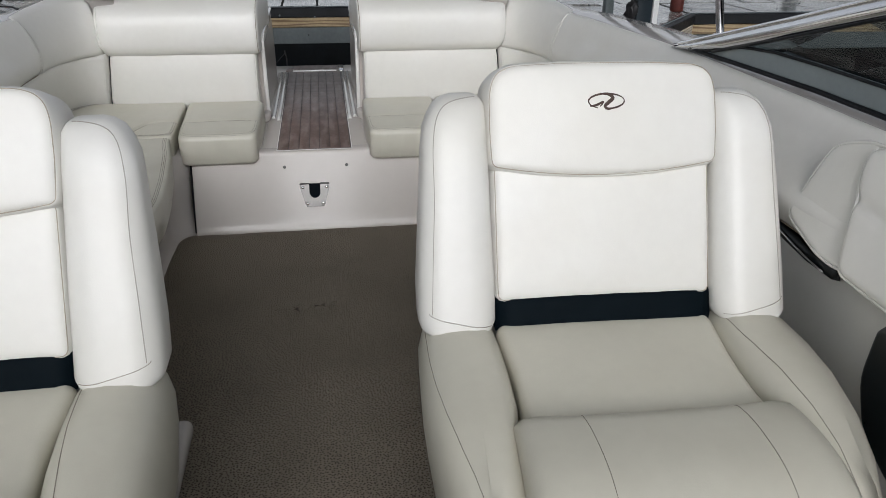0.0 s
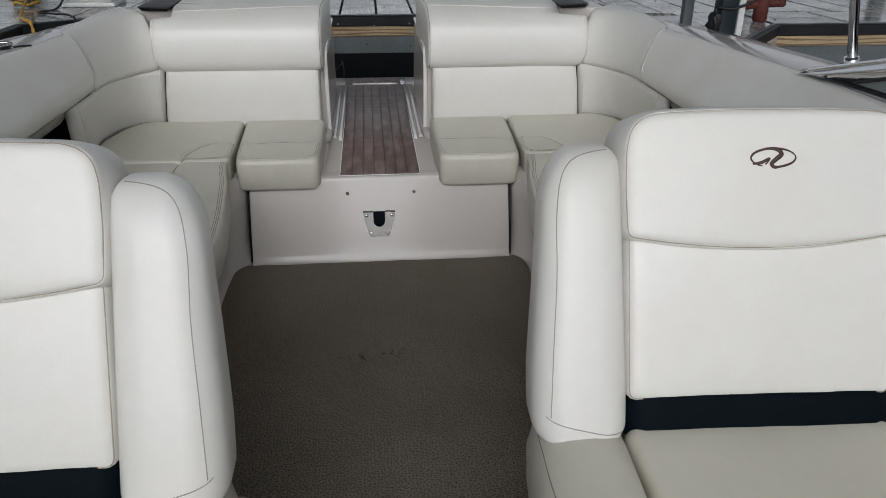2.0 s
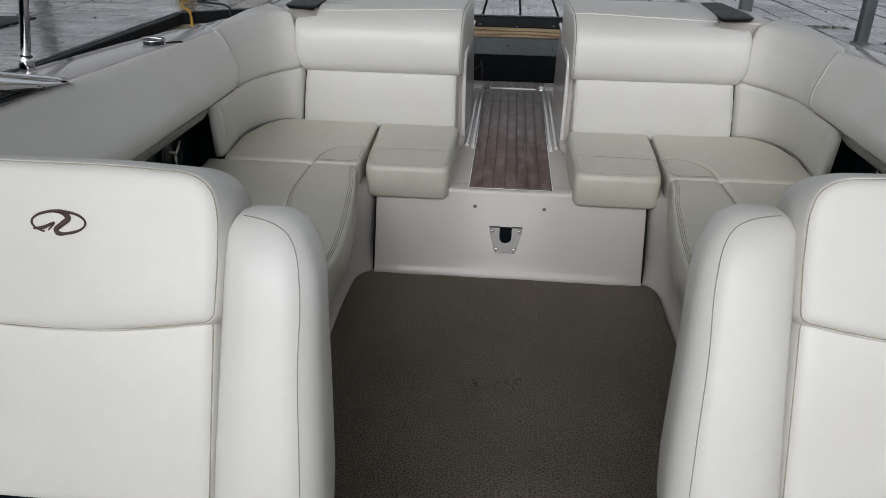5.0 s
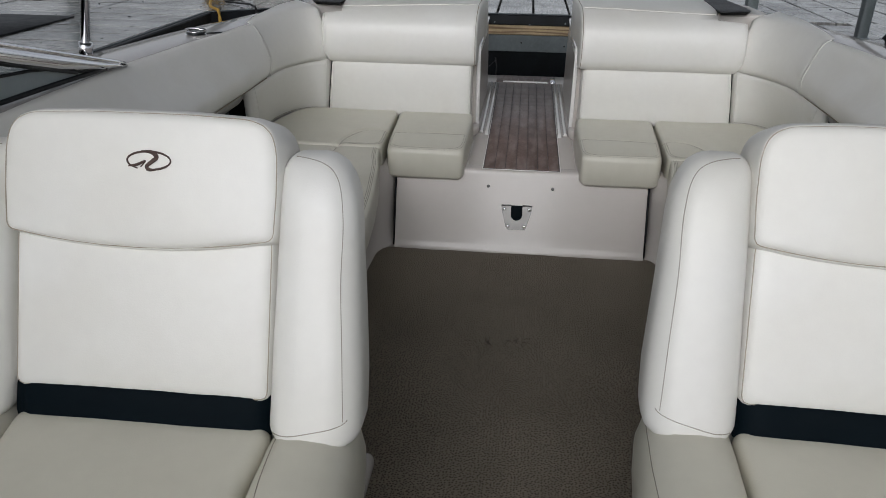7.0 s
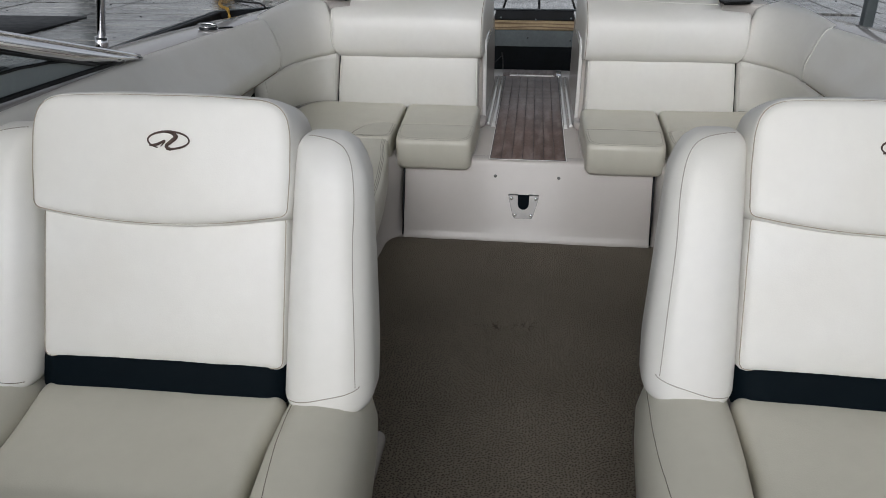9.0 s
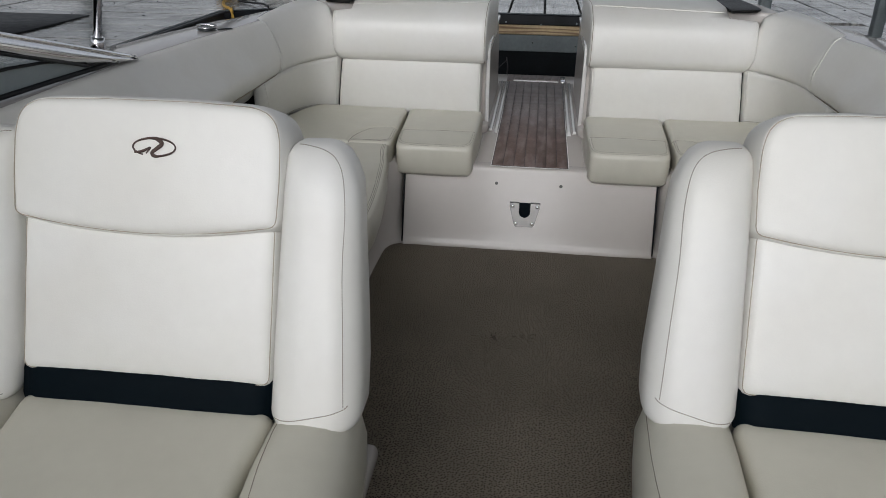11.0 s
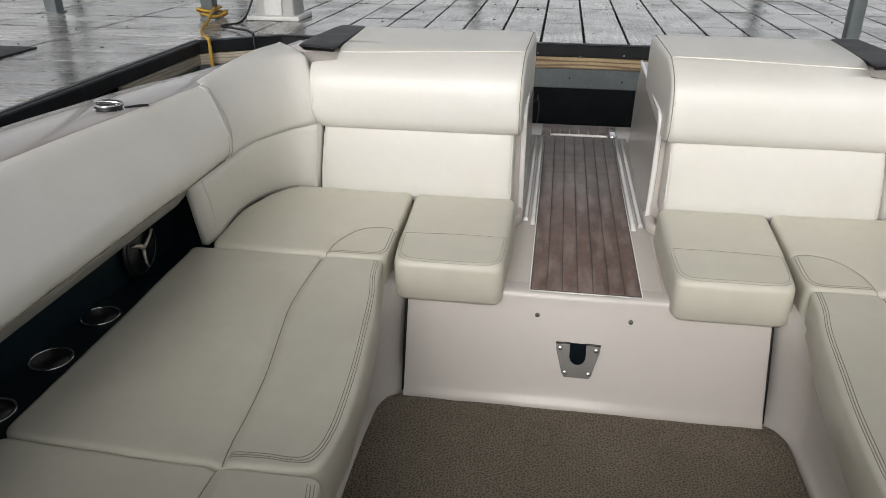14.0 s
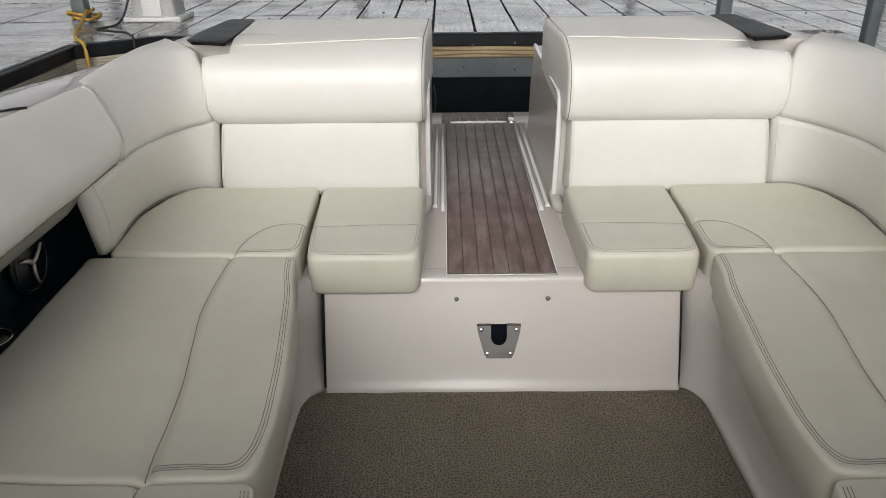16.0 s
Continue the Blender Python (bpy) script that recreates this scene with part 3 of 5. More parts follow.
for s in (-1, 1):
    # Added black strip: paints the shade in the open gap beside the panel.
    gap_shade = solid([[(s * x, panel_y(z) + 0.006 + d, z) for x, d in ((0.479, 0.004), (0.4835, 0.004), (0.4835, 0.03), (0.479, 0.03))] for z in (0.0, 0.1, 0.2, 0.29)])
    tagged(part("trim", gap_shade, RUBBER), "black strip painting the shade of the gap beside the bench panel", "trim", kind="structure")


def side_base(s):
    """Moulded side seat base with its corner column beside the rear panel."""
    inner = spline([(0.489, 0.06), (0.50, 0.02), (0.545, -0.05), (0.556, -0.14), (0.556, -0.5), (0.55, -0.9), (0.54, -1.3)], 30)
    rings = []
    for p in inner:
        k = max(0.0, min(1.0, (0.06 - p[1]) / 0.2))
        lean = 0.094 * (1 - k)
        edge = p[0]
        sec = [(edge - 0.022 - 0.01 * k, p[1], -0.012), (edge - 0.014, p[1], 0.004), (edge - 0.002, p[1] + 0.01 * lean, 0.02), (edge + 0.004, p[1] + lean * 0.3, 0.08), (edge - 0.012 * k, p[1] + lean * 0.7, 0.2), (edge - 0.03 * k, p[1] + lean, 0.30), (edge + 0.1, p[1] + lean, 0.31), (1.04, p[1] + lean, 0.31), (1.04, p[1], -0.012)]
        rings.append([(s * x, y, z) for x, y, z in sec])
    return solid(rings)


for s in (-1, 1):
    tagged(part("bench_base", side_base(s), GEL), "glossy white moulded base of the side bench", "bench base", kind="structure")


def aft_deck():
    """Deck that carries the walkway mat, and the seat shelf beside it."""
    a = box(-0.2049, 0.2049, 0.139, 1.575, 0.2, 0.2975, 0.001)
    b = box(-1.0, -0.205, 0.139, 1.3, 0.1, 0.2975, 0.001)
    c = box(0.205, 1.0, 0.139, 1.3, 0.1, 0.2975, 0.001)
    d = box(-0.95, 0.95, 1.56, 1.80, 0.19, 0.29, 0.012)
    return tagged(part("walkway_deck", join(a, b, c, d), GEL), "white gelcoat walk-through deck and swim platform", "deck", kind="structure")


aft_deck()


def pod_wall(s):
    """Side wall of the stern locker, with its sloping top edge."""
    prof = [(0.60, 0.25), (0.585, 0.45), (0.578, 0.60), (0.59, 0.655), (0.66, 0.665), (0.95, 0.676), (1.27, 0.688), (1.36, 0.55), (1.42, 0.25)]
    rings = [[(s * x, y, z) for y, z in prof] for x in (0.202, 0.206, 0.25, 0.78)]
    return solid(rings)


for s in (-1, 1):
    tagged(part("locker_wall", pod_wall(s), GEL, smooth=False), "gelcoat stern locker wall beside the walk-through", "locker", kind="structure")
    edge = tube([(s * 0.203, y, z) for y, z in ((0.605, 0.30), (0.585, 0.45), (0.577, 0.60), (0.583, 0.645), (0.605, 0.663), (0.66, 0.667), (0.95, 0.678), (1.26, 0.690))], 0.009, 8, 60)
    tagged(part("trim", edge, GEL_GLINT), "rounded white lip on the locker wall", "trim", kind="structure")
    foot = cushion([(s * 0.192, 0.53), (s * 0.228, 0.50), (s * 0.228, 0.66), (s * 0.192, 0.66)], lambda x, y: 0.335, 0.04, 0.012, 0.002, n=40, rings=4)
    tagged(part("trim", foot, GEL), "moulded white foot of the locker wall", "trim", kind="structure")

# ---- walkway mat with teak planks ----
mat_thing = thing("walkway_mat", (0, 0.82, 0.298), "teak-planked walk-through mat with dark caulk lines, on white deck", "boat mat")
put("backing", box(-0.147, 0.147, 0.095, 1.553, 0.2985, 0.3015, 0.001), CAULK, mat_thing)
NPL = 7
pw = 0.286 / NPL
plank_me = None
for k in range(NPL):
    x = -0.143 + pw * (k + 0.5)
    if plank_me is None:
        p = part("plank", box(-pw / 2 + 0.0009, pw / 2 - 0.0009, -0.7245, 0.7245, 0, 0.004, 0.0012, 1), TEAK, mat_thing)
        plank_me = p.data
    else:
        p = new("plank", plank_me)
        p.parent = mat_thing
    p.location = (x, 0.004, 0.003)
put("edging", join(*[tube([(-0.147, 0.095, 0.30), (0.147, 0.095, 0.30), (0.147, 1.553, 0.30), (-0.147, 1.553, 0.30), (-0.147, 0.095, 0.30)][i:i + 2], 0.002, 6) for i in range(4)]), GEL_GLINT, mat_thing, "white mat edging")
plat_mat = thing("platform_mat", (0, 1.68, 0.29), "teak-planked mat on the swim platform", "boat mat")
for k in range(8):
    put("plank", box(-0.165 + k * 0.042 + 0.002, -0.165 + (k + 1) * 0.042 - 0.002, 1.595, 1.765, 0.29, 0.296, 0.001, 1), TEAK, plat_mat)
nose = thing("step_nosing", (0, 1.57, 0.298), "raised white moulded ridge across the walkway", "ridge")
put("ridge", tube([(-0.115, 1.565, 0.300), (-0.1, 1.57, 0.303), (0.1, 1.57, 0.303), (0.115, 1.565, 0.300)], 0.006, 8, 16), GEL_GLINT, nose)
for s in (-1, 1):
    tr = thing("floor_track", (s * 0.172, 1.05, 0.2975), "pair of glossy raised ribs beside the teak mat", "rib", "ribs beside the walkway")
    for a in (0.159, 0.183):
        put("rib", solid([[(s * (a + u), y, 0.2975 + h * (1 if 0.57 < y < 1.535 else 0.2)) for u, h in ((-0.0085, 0), (-0.0065, 0.009), (-0.003, 0.012), (0.003, 0.012), (0.0065, 0.009), (0.0085, 0))] for y in (0.545 + (a - 0.159) * 1.2, 0.58, 0.8, 1.2, 1.53, 1.545)]), GEL_GLINT, tr)
    if s < 0:
        continue
    hg = thing("deck_hinge", (s * 0.15, 1.62, 0.29), "small polished steel hinge at the platform edge", "hinge", "platform hinges")
    put("plate", box(s * 0.138, s * 0.166, 1.585, 1.73, 0.288, 0.300, 0.004), CHROME, hg)
    put("pin", tube([(s * 0.135, 1.59, 0.300), (s * 0.17, 1.59, 0.300)], 0.003, 8), CHROME, hg)

# ---- cockpit carpet ----
def carpet():
    back = [(-0.50 + 1.0 * k / 24, -0.004 + 0.006 * math.sin(k * 1.1) + (0.008 if 12 <= k <= 16 else 0) - 0.004 * math.sin(k * 0.45)) for k in range(25)]
    out = [(-0.545, -0.05), (-0.552, -0.15), (-0.55, -0.6), (-0.545, -1.2), (-0.545, -3.2), (0.545, -3.2), (0.545, -1.2), (0.53, -0.6), (0.528, -0.15), (0.53, -0.05)] + back[::-1]
    bumps = [(-0.1, -0.66, 0.05), (0.02, -0.645, 0.045), (-0.25, -0.3, 0.12), (0.2, -0.45, 0.14), (0.1, -1.3, 0.16), (-0.1, -1.75, 0.1)]

    def z(x, y):
        h = 0.0
        for bx, by, w in bumps:
            h += 0.0055 * math.exp(-((x - bx) ** 2 + ((y - by) * 1.6) ** 2) / w ** 2)
        return h + 0.0022 * noise.noise((x * 5, y * 9, 0.3)) + 0.0012 * noise.noise((x * 14, y * 20, 1.7))
    return cushion(out, z, 0.014, 0.007, 0.0, n=420, rings=60, under=0.002)


rug = thing("carpet", (0, -1.0, -0.012), "taupe loop-pile boat carpet, slightly rucked, covering the cockpit floor", "carpet")
put("carpet_sheet", carpet(), CARPET, rug)
for cx, cy, sc in ((-0.1, -0.655, 1), (0.022, -0.64, 0.9)):
    fr = []
    for k in range(9):
        a = random.uniform(0, 6.3)
        q = (cx + random.uniform(-0.035, 0.035) * sc, cy + random.uniform(-0.02, 0.02) * sc)
        fr.append(tube([(q[0], q[1], 0.004), (q[0] + 0.008 * math.cos(a), q[1] + 0.005 * math.sin(a), 0.0075), (q[0] + 0.017 * math.cos(a), q[1] + 0.012 * math.sin(a), 0.004)], 0.0014, 4, 5))
    put("pulled_loops", join(*fr), LOOPS, rug, "frayed dark loops of the pile")

# ---- fittings on the rear panel ----
plate = thing("table_bracket", (-0.009, panel_y(0.13), 0.13), "brushed steel table bracket with a dark slot, screwed to the panel", "bracket")


def on_panel(bm, x, z, lift=0.0):
    a = math.atan2(0.094, 0.275)
    bm.transform(Matrix.Translation((x, panel_y(z) - lift, z)) @ Matrix.Rotation(-a, 4, "X"))
    return bm


def bracket():
    """Tapered plate with a U slot open at its top, in its own plane x-z."""
    w, h, sl, sd = 0.059, 0.093, 0.0215, 0.058
    outer = [(w, 0), (w - 0.002, -0.02), (0.040, -h + 0.012), (0.033, -h), (-0.033, -h), (-0.040, -h + 0.012), (-w + 0.002, -0.02), (-w, 0), (-sl, 0), (-sl, -sd + sl)]
    for k in range(1, 8):
        a = radians(180 + 180 * k / 8)
        outer.append((sl * math.cos(a), -sd + sl + sl * math.sin(a)))
    outer += [(sl, -sd + sl), (sl, 0)]
    bm = bmesh.new()
    f = [bm.verts.new((x, -0.005, z)) for x, z in outer]
    b = [bm.verts.new((x, 0.001, z)) for x, z in outer]
    bm.faces.new(f)
    bm.faces.new(b)
    for i in range(len(outer)):
        j = (i + 1) % len(outer)
        bm.faces.new((f[i], f[j], b[j], b[i]))
    return bm


put("plate", on_panel(bracket(), -0.009, 0.173), BRUSHED, plate, "", False)
lip = tube([(-0.058, -0.006, -0.001), (-0.021, -0.006, 0.0)], 0.0032, 6)
put("lip", on_panel(lip, -0.009, 0.173), BRUSHED, plate)
put("lip", on_panel(tube([(0.021, -0.006, 0.0), (0.058, -0.006, -0.001)], 0.0032, 6), -0.009, 0.173), BRUSHED, plate)
put("slot", on_panel(box(-0.024, 0.024, -0.0015, 0.004, -0.06, 0.0, 0.001), -0.009, 0.173), NAVY, plate, "dark socket in the slot")
for dx, dz in ((-0.047, -0.015), (0.047, -0.015), (-0.031, -0.08), (0.031, -0.08)):
    put("screw", on_panel(disc((dx, -0.004, dz), 0.0065, 0.004, "y", 14, 0.0015), -0.009, 0.173), CHROME, plate)
for x in (-0.122, 0.122):
    sc = thing("snap_stud", (x, panel_y(0.238), 0.238), "small steel screw head on the white panel", "screw", "screws on the panel")
    put("head", on_panel(disc((0, 0.001, 0), 0.0062, 0.006, "y", 16, 0.002), x, 0.238), BRUSHED, sc)

# ---- rear and side bench cushions ----
def bench_z(x, y):
    return 0.384 + 0.065 * max(0.0, y - 0.05)


def small_cushion(s):
    th = thing("seat_cushion", (s * 0.365, 0.26, 0.29), "small cream vinyl bench cushion with stitched front, beside the walkway", "cushion", "cushions by the walkway")
    out = [(0.509, 0.055), (0.218, 0.055), (0.212, 0.20), (0.210, 0.479), (0.525, 0.479), (0.519, 0.2)]
    body = put("pad", cushion(mirrored(s, out), lambda x, y: bench_z(x, y) - 0.02 * max(0, 0.1 - y) / 0.05 * 0.3, 0.118, 0.021, 0.006, [(mirrored(s, [(0.52, 0.215), (0.21, 0.225)]), 0.004, 0.010)], n=120), VINYL_BENCH, th)
    lines = []
    for o in (0.0, 0.007):
        lines.append(mirrored(s, [(0.510 - o, 0.208), (0.508 - o, 0.15), (0.504 - o, 0.10), (0.492 - o, 0.074 + o), (0.46, 0.066 + o), (0.37, 0.065 + o), (0.27, 0.066 + o), (0.238 + o, 0.074 + o), (0.226 + o, 0.10), (0.222 + o, 0.15), (0.220 + o, 0.217)]))
    seam(body, [mirrored(s, [(0.51, 0.213), (0.22, 0.223)])], th, 0.0006, THREAD, "cross_seam")
    seam(body, lines, th, 0.0006, THREAD_DK, "stitching", stitched=True)
    return th


def corner_cushion(s):
    th = thing("seat_cushion", (s * 0.77, 0.3, 0.29), "curved cream vinyl corner cushion of the bench", "cushion", "corner cushions")
    out = [(0.529, 0.058), (0.531, 0.21), (0.534, 0.479), (0.70, 0.479), (0.838, 0.484), (0.915, 0.480), (0.978, 0.415), (1.024, 0.28), (1.022, 0.062), (0.72, 0.062)]
    arc = spline(mirrored(s, [(0.695, 0.06), (0.684, 0.14), (0.637, 0.218), (0.575, 0.240), (0.532, 0.225)]), 16)
    arc2 = [(p[0], p[1]) for p in arc]
    body = put("pad", cushion(mirrored(s, out), bench_z, 0.118, 0.014, 0.003, [(arc2, 0.007, 0.008)], n=260, rings=48), VINYL_BENCH, th)
    # This dark tube along the arc paints the crease's shade; no thread shows there.
    seam(body, [arc2], th, 0.0010, THREAD, "stitching", lift=0.0003, n=100)
    seam(body, [mirrored(s, [(0.537 + o, 0.215), (0.536 + o, 0.12), (0.541 + o, 0.087 + o), (0.558 + o, 0.073 + o), (0.60, 0.071 + o), (0.69, 0.072 + o)]) for o in (0, 0.007)], th, 0.0009, THREAD_DK, "double_stitching", stitched=True)
    return th


STITCH = [(0.546, 0.05), (0.535, -0.05), (0.514, -0.15), (0.494, -0.30), (0.476, -0.45), (0.465, -0.60), (0.466, -0.67)]
INNER = [(0.70, 0.05), (0.703, -0.09), (0.697, -0.22), (0.676, -0.35), (0.652, -0.49), (0.641, -0.60), (0.636, -0.69), (0.629, -0.755)]


def side_cushion(s):
    th = thing("seat_cushion", (s * 0.76, -0.35, 0.29), "long cream vinyl side bench cushion with a wavy stitched seam", "cushion", "side bench cushions")
    edge = spline([(x - 0.013, y, 0) for x, y in STITCH], 14)
    out = [(p[0], p[1]) for p in edge] + [(0.454, -0.715), (0.464, -0.744), (0.490, -0.757), (0.70, -0.762), (1.05, -0.745), (1.055, -0.4), (1.065, 0.0), (1.07, 0.052)]
    inn = [(p[0], p[1]) for p in spline([(x, y, 0) for x, y in INNER], 20)]
    body = put("pad", cushion(mirrored(s, out), bench_z, 0.118, 0.013, 0.004, [(mirrored(s, inn), 0.011, 0.010)], n=300, rings=64), VINYL_BENCH, th)
    # The wavy seam has no visible thread: this tube paints shade into its groove.
    seam(body, [mirrored(s, inn)], th, 0.0011, THREAD, "stitching", lift=0.0002, n=120)
    lines = []
    for o in (0.0, 0.005, 0.011):
        lines.append(mirrored(s, [(x - 0.002 + o, y) for x, y in STITCH] + [(0.470 + o, -0.708 + o * 0.6), (0.484 + o, -0.733 + o), (0.515 + o * 0.6, -0.738 + o), (0.56, -0.736 + o), (0.624, -0.740 + o)]))
    seam(body, lines, th, 0.0009, THREAD_DK, "double_stitching", n=140, stitched=True)
    return th


def fore_cushion(s):
    th = thing("seat_cushion", (s * 0.76, -1.0, 0.29), "forward side bench cushion in cream vinyl behind the bucket seat", "cushion", "side bench cushions")
    edge = spline([(0.452, -0.761, 0), (0.435, -0.87, 0), (0.42, -0.99, 0), (0.408, -1.1, 0), (0.41, -1.24, 0)], 10)
    out = [(p[0], p[1]) for p in edge] + [(1.03, -1.26), (1.045, -0.750), (0.7, -0.765)]
    inn = [(0.635, -0.77), (0.632, -0.86), (0.60, -1.06), (0.59, -1.25)]
    body = put("pad", cushion(mirrored(s, out), bench_z, 0.118, 0.012, 0.004, [(mirrored(s, inn), 0.011, 0.010)], n=240, rings=56), VINYL_BENCH, th)
    # Again a dark tube for the groove's shade, not visible thread.
    seam(body, [mirrored(s, inn)], th, 0.0011, THREAD, "stitching", lift=0.0002, n=120)
    seam(body, [mirrored(s, [(0.457 + o, -0.785), (0.446 + o, -0.84), (0.440 + o, -0.9), (0.429 + o, -1.0), (0.420 + o, -1.1), (0.422 + o, -1.22)]) for o in (0, 0.006, 0.012)], th, 0.0009, THREAD_DK, "double_stitching", stitched=True)
    return th


for s in (-1, 1):
    small_cushion(s)
    corner_cushion(s)
    side_cushion(s)
    fore_cushion(s)

# ---- backrests ----
def back_panel(s):
    th = thing("backrest", (s * 0.52, 0.52, 0.42), "cream vinyl lower backrest of the rear bench", "backrest", "lower rear backrests")
    rings = []
    for k, x in enumerate([0.226, 0.231, 0.242, 0.3, 0.45, 0.6, 0.75, 0.811, 0.824, 0.829]):
        e = {0: 0.022, 1: 0.007, 9: 0.022, 8: 0.007}.get(k, 0.0)
        sec = []
        for j in range(13):
            z = 0.38 + 0.24 * j / 12
            y = 0.487 - 0.010 * math.sin(math.pi * j / 12) + (z - 0.42) * 0.06 + e
            lean = 0.024 * (0.5 - j / 12) if x > 0.8 else 0.0
            sec.append((s * (x + lean), y, z))
        sec += [(s * x, 0.60, 0.62), (s * x, 0.60, 0.38)]
        rings.append(sec)
    put("pad", solid(rings), VINYL, th)
    put("edge_welt", tube([Vector(p) + Vector((0, -0.001, 0)) for p in rings[-2][1:12]], 0.0016, 6), VINYL, th)
    put("edge_welt", tube([Vector(p) + Vector((0, -0.001, 0)) for p in rings[1][1:12]], 0.0016, 6), VINYL, th)
    # Black box added behind the pads so the joint looks deep in shade.
    put("backing_board", box(s * 0.79, s * 0.88, 0.525, 0.545, 0.36, 0.605, 0.002), BLACK, th, "black box standing in for the shade in the joint")
    return th


def sun_pad(s):
    """Rolled bolster that runs back as a flat sun pad."""
    th = thing("sun_pad", (s * 0.5, 0.75, 0.6), "padded cream vinyl bolster and sun pad over the stern locker", "sun pad", "stern sun pads")
    prof = [(0.56, 0.602), (0.525, 0.600), (0.498, 0.604), (0.477, 0.617), (0.463, 0.642), (0.459, 0.675), (0.461, 0.710), (0.466, 0.742), (0.477, 0.770), (0.498, 0.793), (0.54, 0.818), (0.595, 0.837), (0.70, 0.842), (0.85, 0.846), (0.93, 0.842), (0.968, 0.828), (0.985, 0.80), (0.985, 0.74), (0.97, 0.66)]
    fine = [(p[0], p[1]) for p in spline([(y, z, 0) for y, z in prof], 70)]
    cy, cz = 0.73, 0.72
    xs = [(0.168, 0.75), (0.170, 0.90), (0.178, 0.97), (0.192, 0.995), (0.22, 1.0), (0.35, 1.0), (0.5, 1.0), (0.65, 1.0), (0.79, 1.0), (0.82, 0.995), (0.838, 0.97), (0.848, 0.90), (0.85, 0.75)]
    rings = []
    for x, f in xs:
        ring_pts = []
        for y, z in fine:
            shrink = (1 - f) * 0.12
            dy, dz = y - cy, z - cz
            dl = math.hypot(dy, dz)
            g = 1 - shrink / dl
            xx = x + (0.038 - 0.016 * max(0, min(1, (y - 0.46) / 0.45))) * max(0, (0.35 - x) / 0.18)
            if y > 0.6 or (y > 0.5 and z > 0.8):
                xx = min(x, 0.77 if s < 0 else 0.735) if x > 0.5 else xx
            # the outer end leans in at the foot of the roll
            if x > 0.7:
                xx -= 0.02 * max(0, (0.66 - z) / 0.06) * (x - 0.7) / 0.15
            ring_pts.append((s * xx, cy + dy * g, cz + dz * g))
        rings.append(ring_pts)
    body = put("pad", solid(rings), VINYL, th)
    seam(body, [mirrored(s, [(0.215, 0.585), (0.35, 0.575), (0.6, 0.56), (0.78, 0.55)])], th, 0.0022, VINYL, "welt")
    put("end_welt", tube([Vector(p) for p in rings[2][4:62]], 0.0013, 6), THREAD, th)
    put("end_welt", tube([Vector(p) for p in rings[-3][4:40]], 0.0015, 6), VINYL, th)
    return th


BL = [(0.848, 0.505), (0.92, 0.495), (0.99, 0.425), (1.025, 0.28), (1.012, 0.06)]
TL = [(0.822, 0.492), (0.90, 0.425), (0.945, 0.32), (0.962, 0.14), (0.958, -0.085)]
TU = [(0.833, 0.49), (0.90, 0.42), (0.943, 0.32), (0.965, 0.20), (0.962, 0.125)]
UU = [(0.858, 0.525), (0.915, 0.475), (0.962, 0.37), (0.99, 0.24), (1.0, 0.125)]


def corner_back(s):
    th = thing("backrest", (s * 0.95, 0.35, 0.42), "curved cream vinyl corner backrest of the bench", "backrest", "corner backrests")
    n = 26
    b, t = spline([(*p, 0.385) for p in BL], n), spline([(*p, 0.614) for p in TL], n)
    rings = []
    for i in range(n + 1):
        d = (b[min(i + 1, n)] - b[max(i - 1, 0)]).normalized()
        out = Vector((d.y, -d.x, 0))
        if out.dot(Vector((-1, -0.6, 0))) < 0:
            out = -out
        e = 0.012 if i in (0, n) else (0.003 if i in (1, n - 1) else 0)
        sec = [b[i].lerp(t[i], j / 10) + out * (0.010 * math.sin(math.pi * j / 10) - e) for j in range(11)]
        sec += [t[i] - out * (0.07 - 0.035 * i / n), b[i] - out * (0.05 - 0.02 * i / n)]
        rings.append([(s * p.x, p.y, p.z) for p in sec])
    put("pad", solid(rings), VINYL, th)
    for r in (rings[1], rings[-2]):
        put("edge_welt", tube([Vector(p) for p in r[:11]], 0.0016, 6), VINYL, th)
    put("foot_seam", tube([Vector(r[1]) for r in rings[1:-1]], 0.0009, 5), SEAM_SHADE, th)
    return th


def corner_bolster(s):
    th = thing("corner_bolster", (s * 0.95, 0.35, 0.62), "curved padded cream bolster on the bench corner", "bolster", "corner bolsters")
    n = 28
    t, u = spline([(*p, 0.612) for p in TU], n), spline([(*p, 0.80) for p in UU], n)
    rings = []
    for i in range(n + 1):
        d = (t[min(i + 1, n)] - t[max(i - 1, 0)]).normalized()
        out = Vector((d.y, -d.x, 0))
        if out.dot(Vector((-1, -0.6, 0))) < 0:
            out = -out
        f = 1 - i / n
        e = 0.006 if i in (0, n) else (0.002 if i in (1, n - 1) else 0)
        sec = [t[i] - out * 0.03 + Vector((0, 0, 0.004))]
        sec += [t[i].lerp(u[i], j / 10) + out * (0.022 * math.sin(math.pi * min(1, j / 9)) ** 0.8 - e) for j in range(10)]
        top = u[i]
        # roll back over the top, longer towards the stern
        back = 0.05 + 0.15 * f ** 2
        sec += [top - out * 0.015 + Vector((0, 0, 0.005 + 0.009 * f - e)), top - out * 0.05 * min(1, back / 0.06) + Vector((0, 0, 0.008 + 0.016 * f - e)), top - out * back + Vector((0, 0, 0.006 + 0.026 * f - e)), top - out * (back + 0.012) + Vector((0, 0, -0.01))]
        rings.append([(s * p.x, p.y, p.z) for p in sec])
    put("pad", solid(rings), VINYL, th)
    seam_pts = [Vector(p) for p in rings[-2][1:14]]
    put("welt", tube(seam_pts, 0.0014, 6), VINYL, th)
    return th


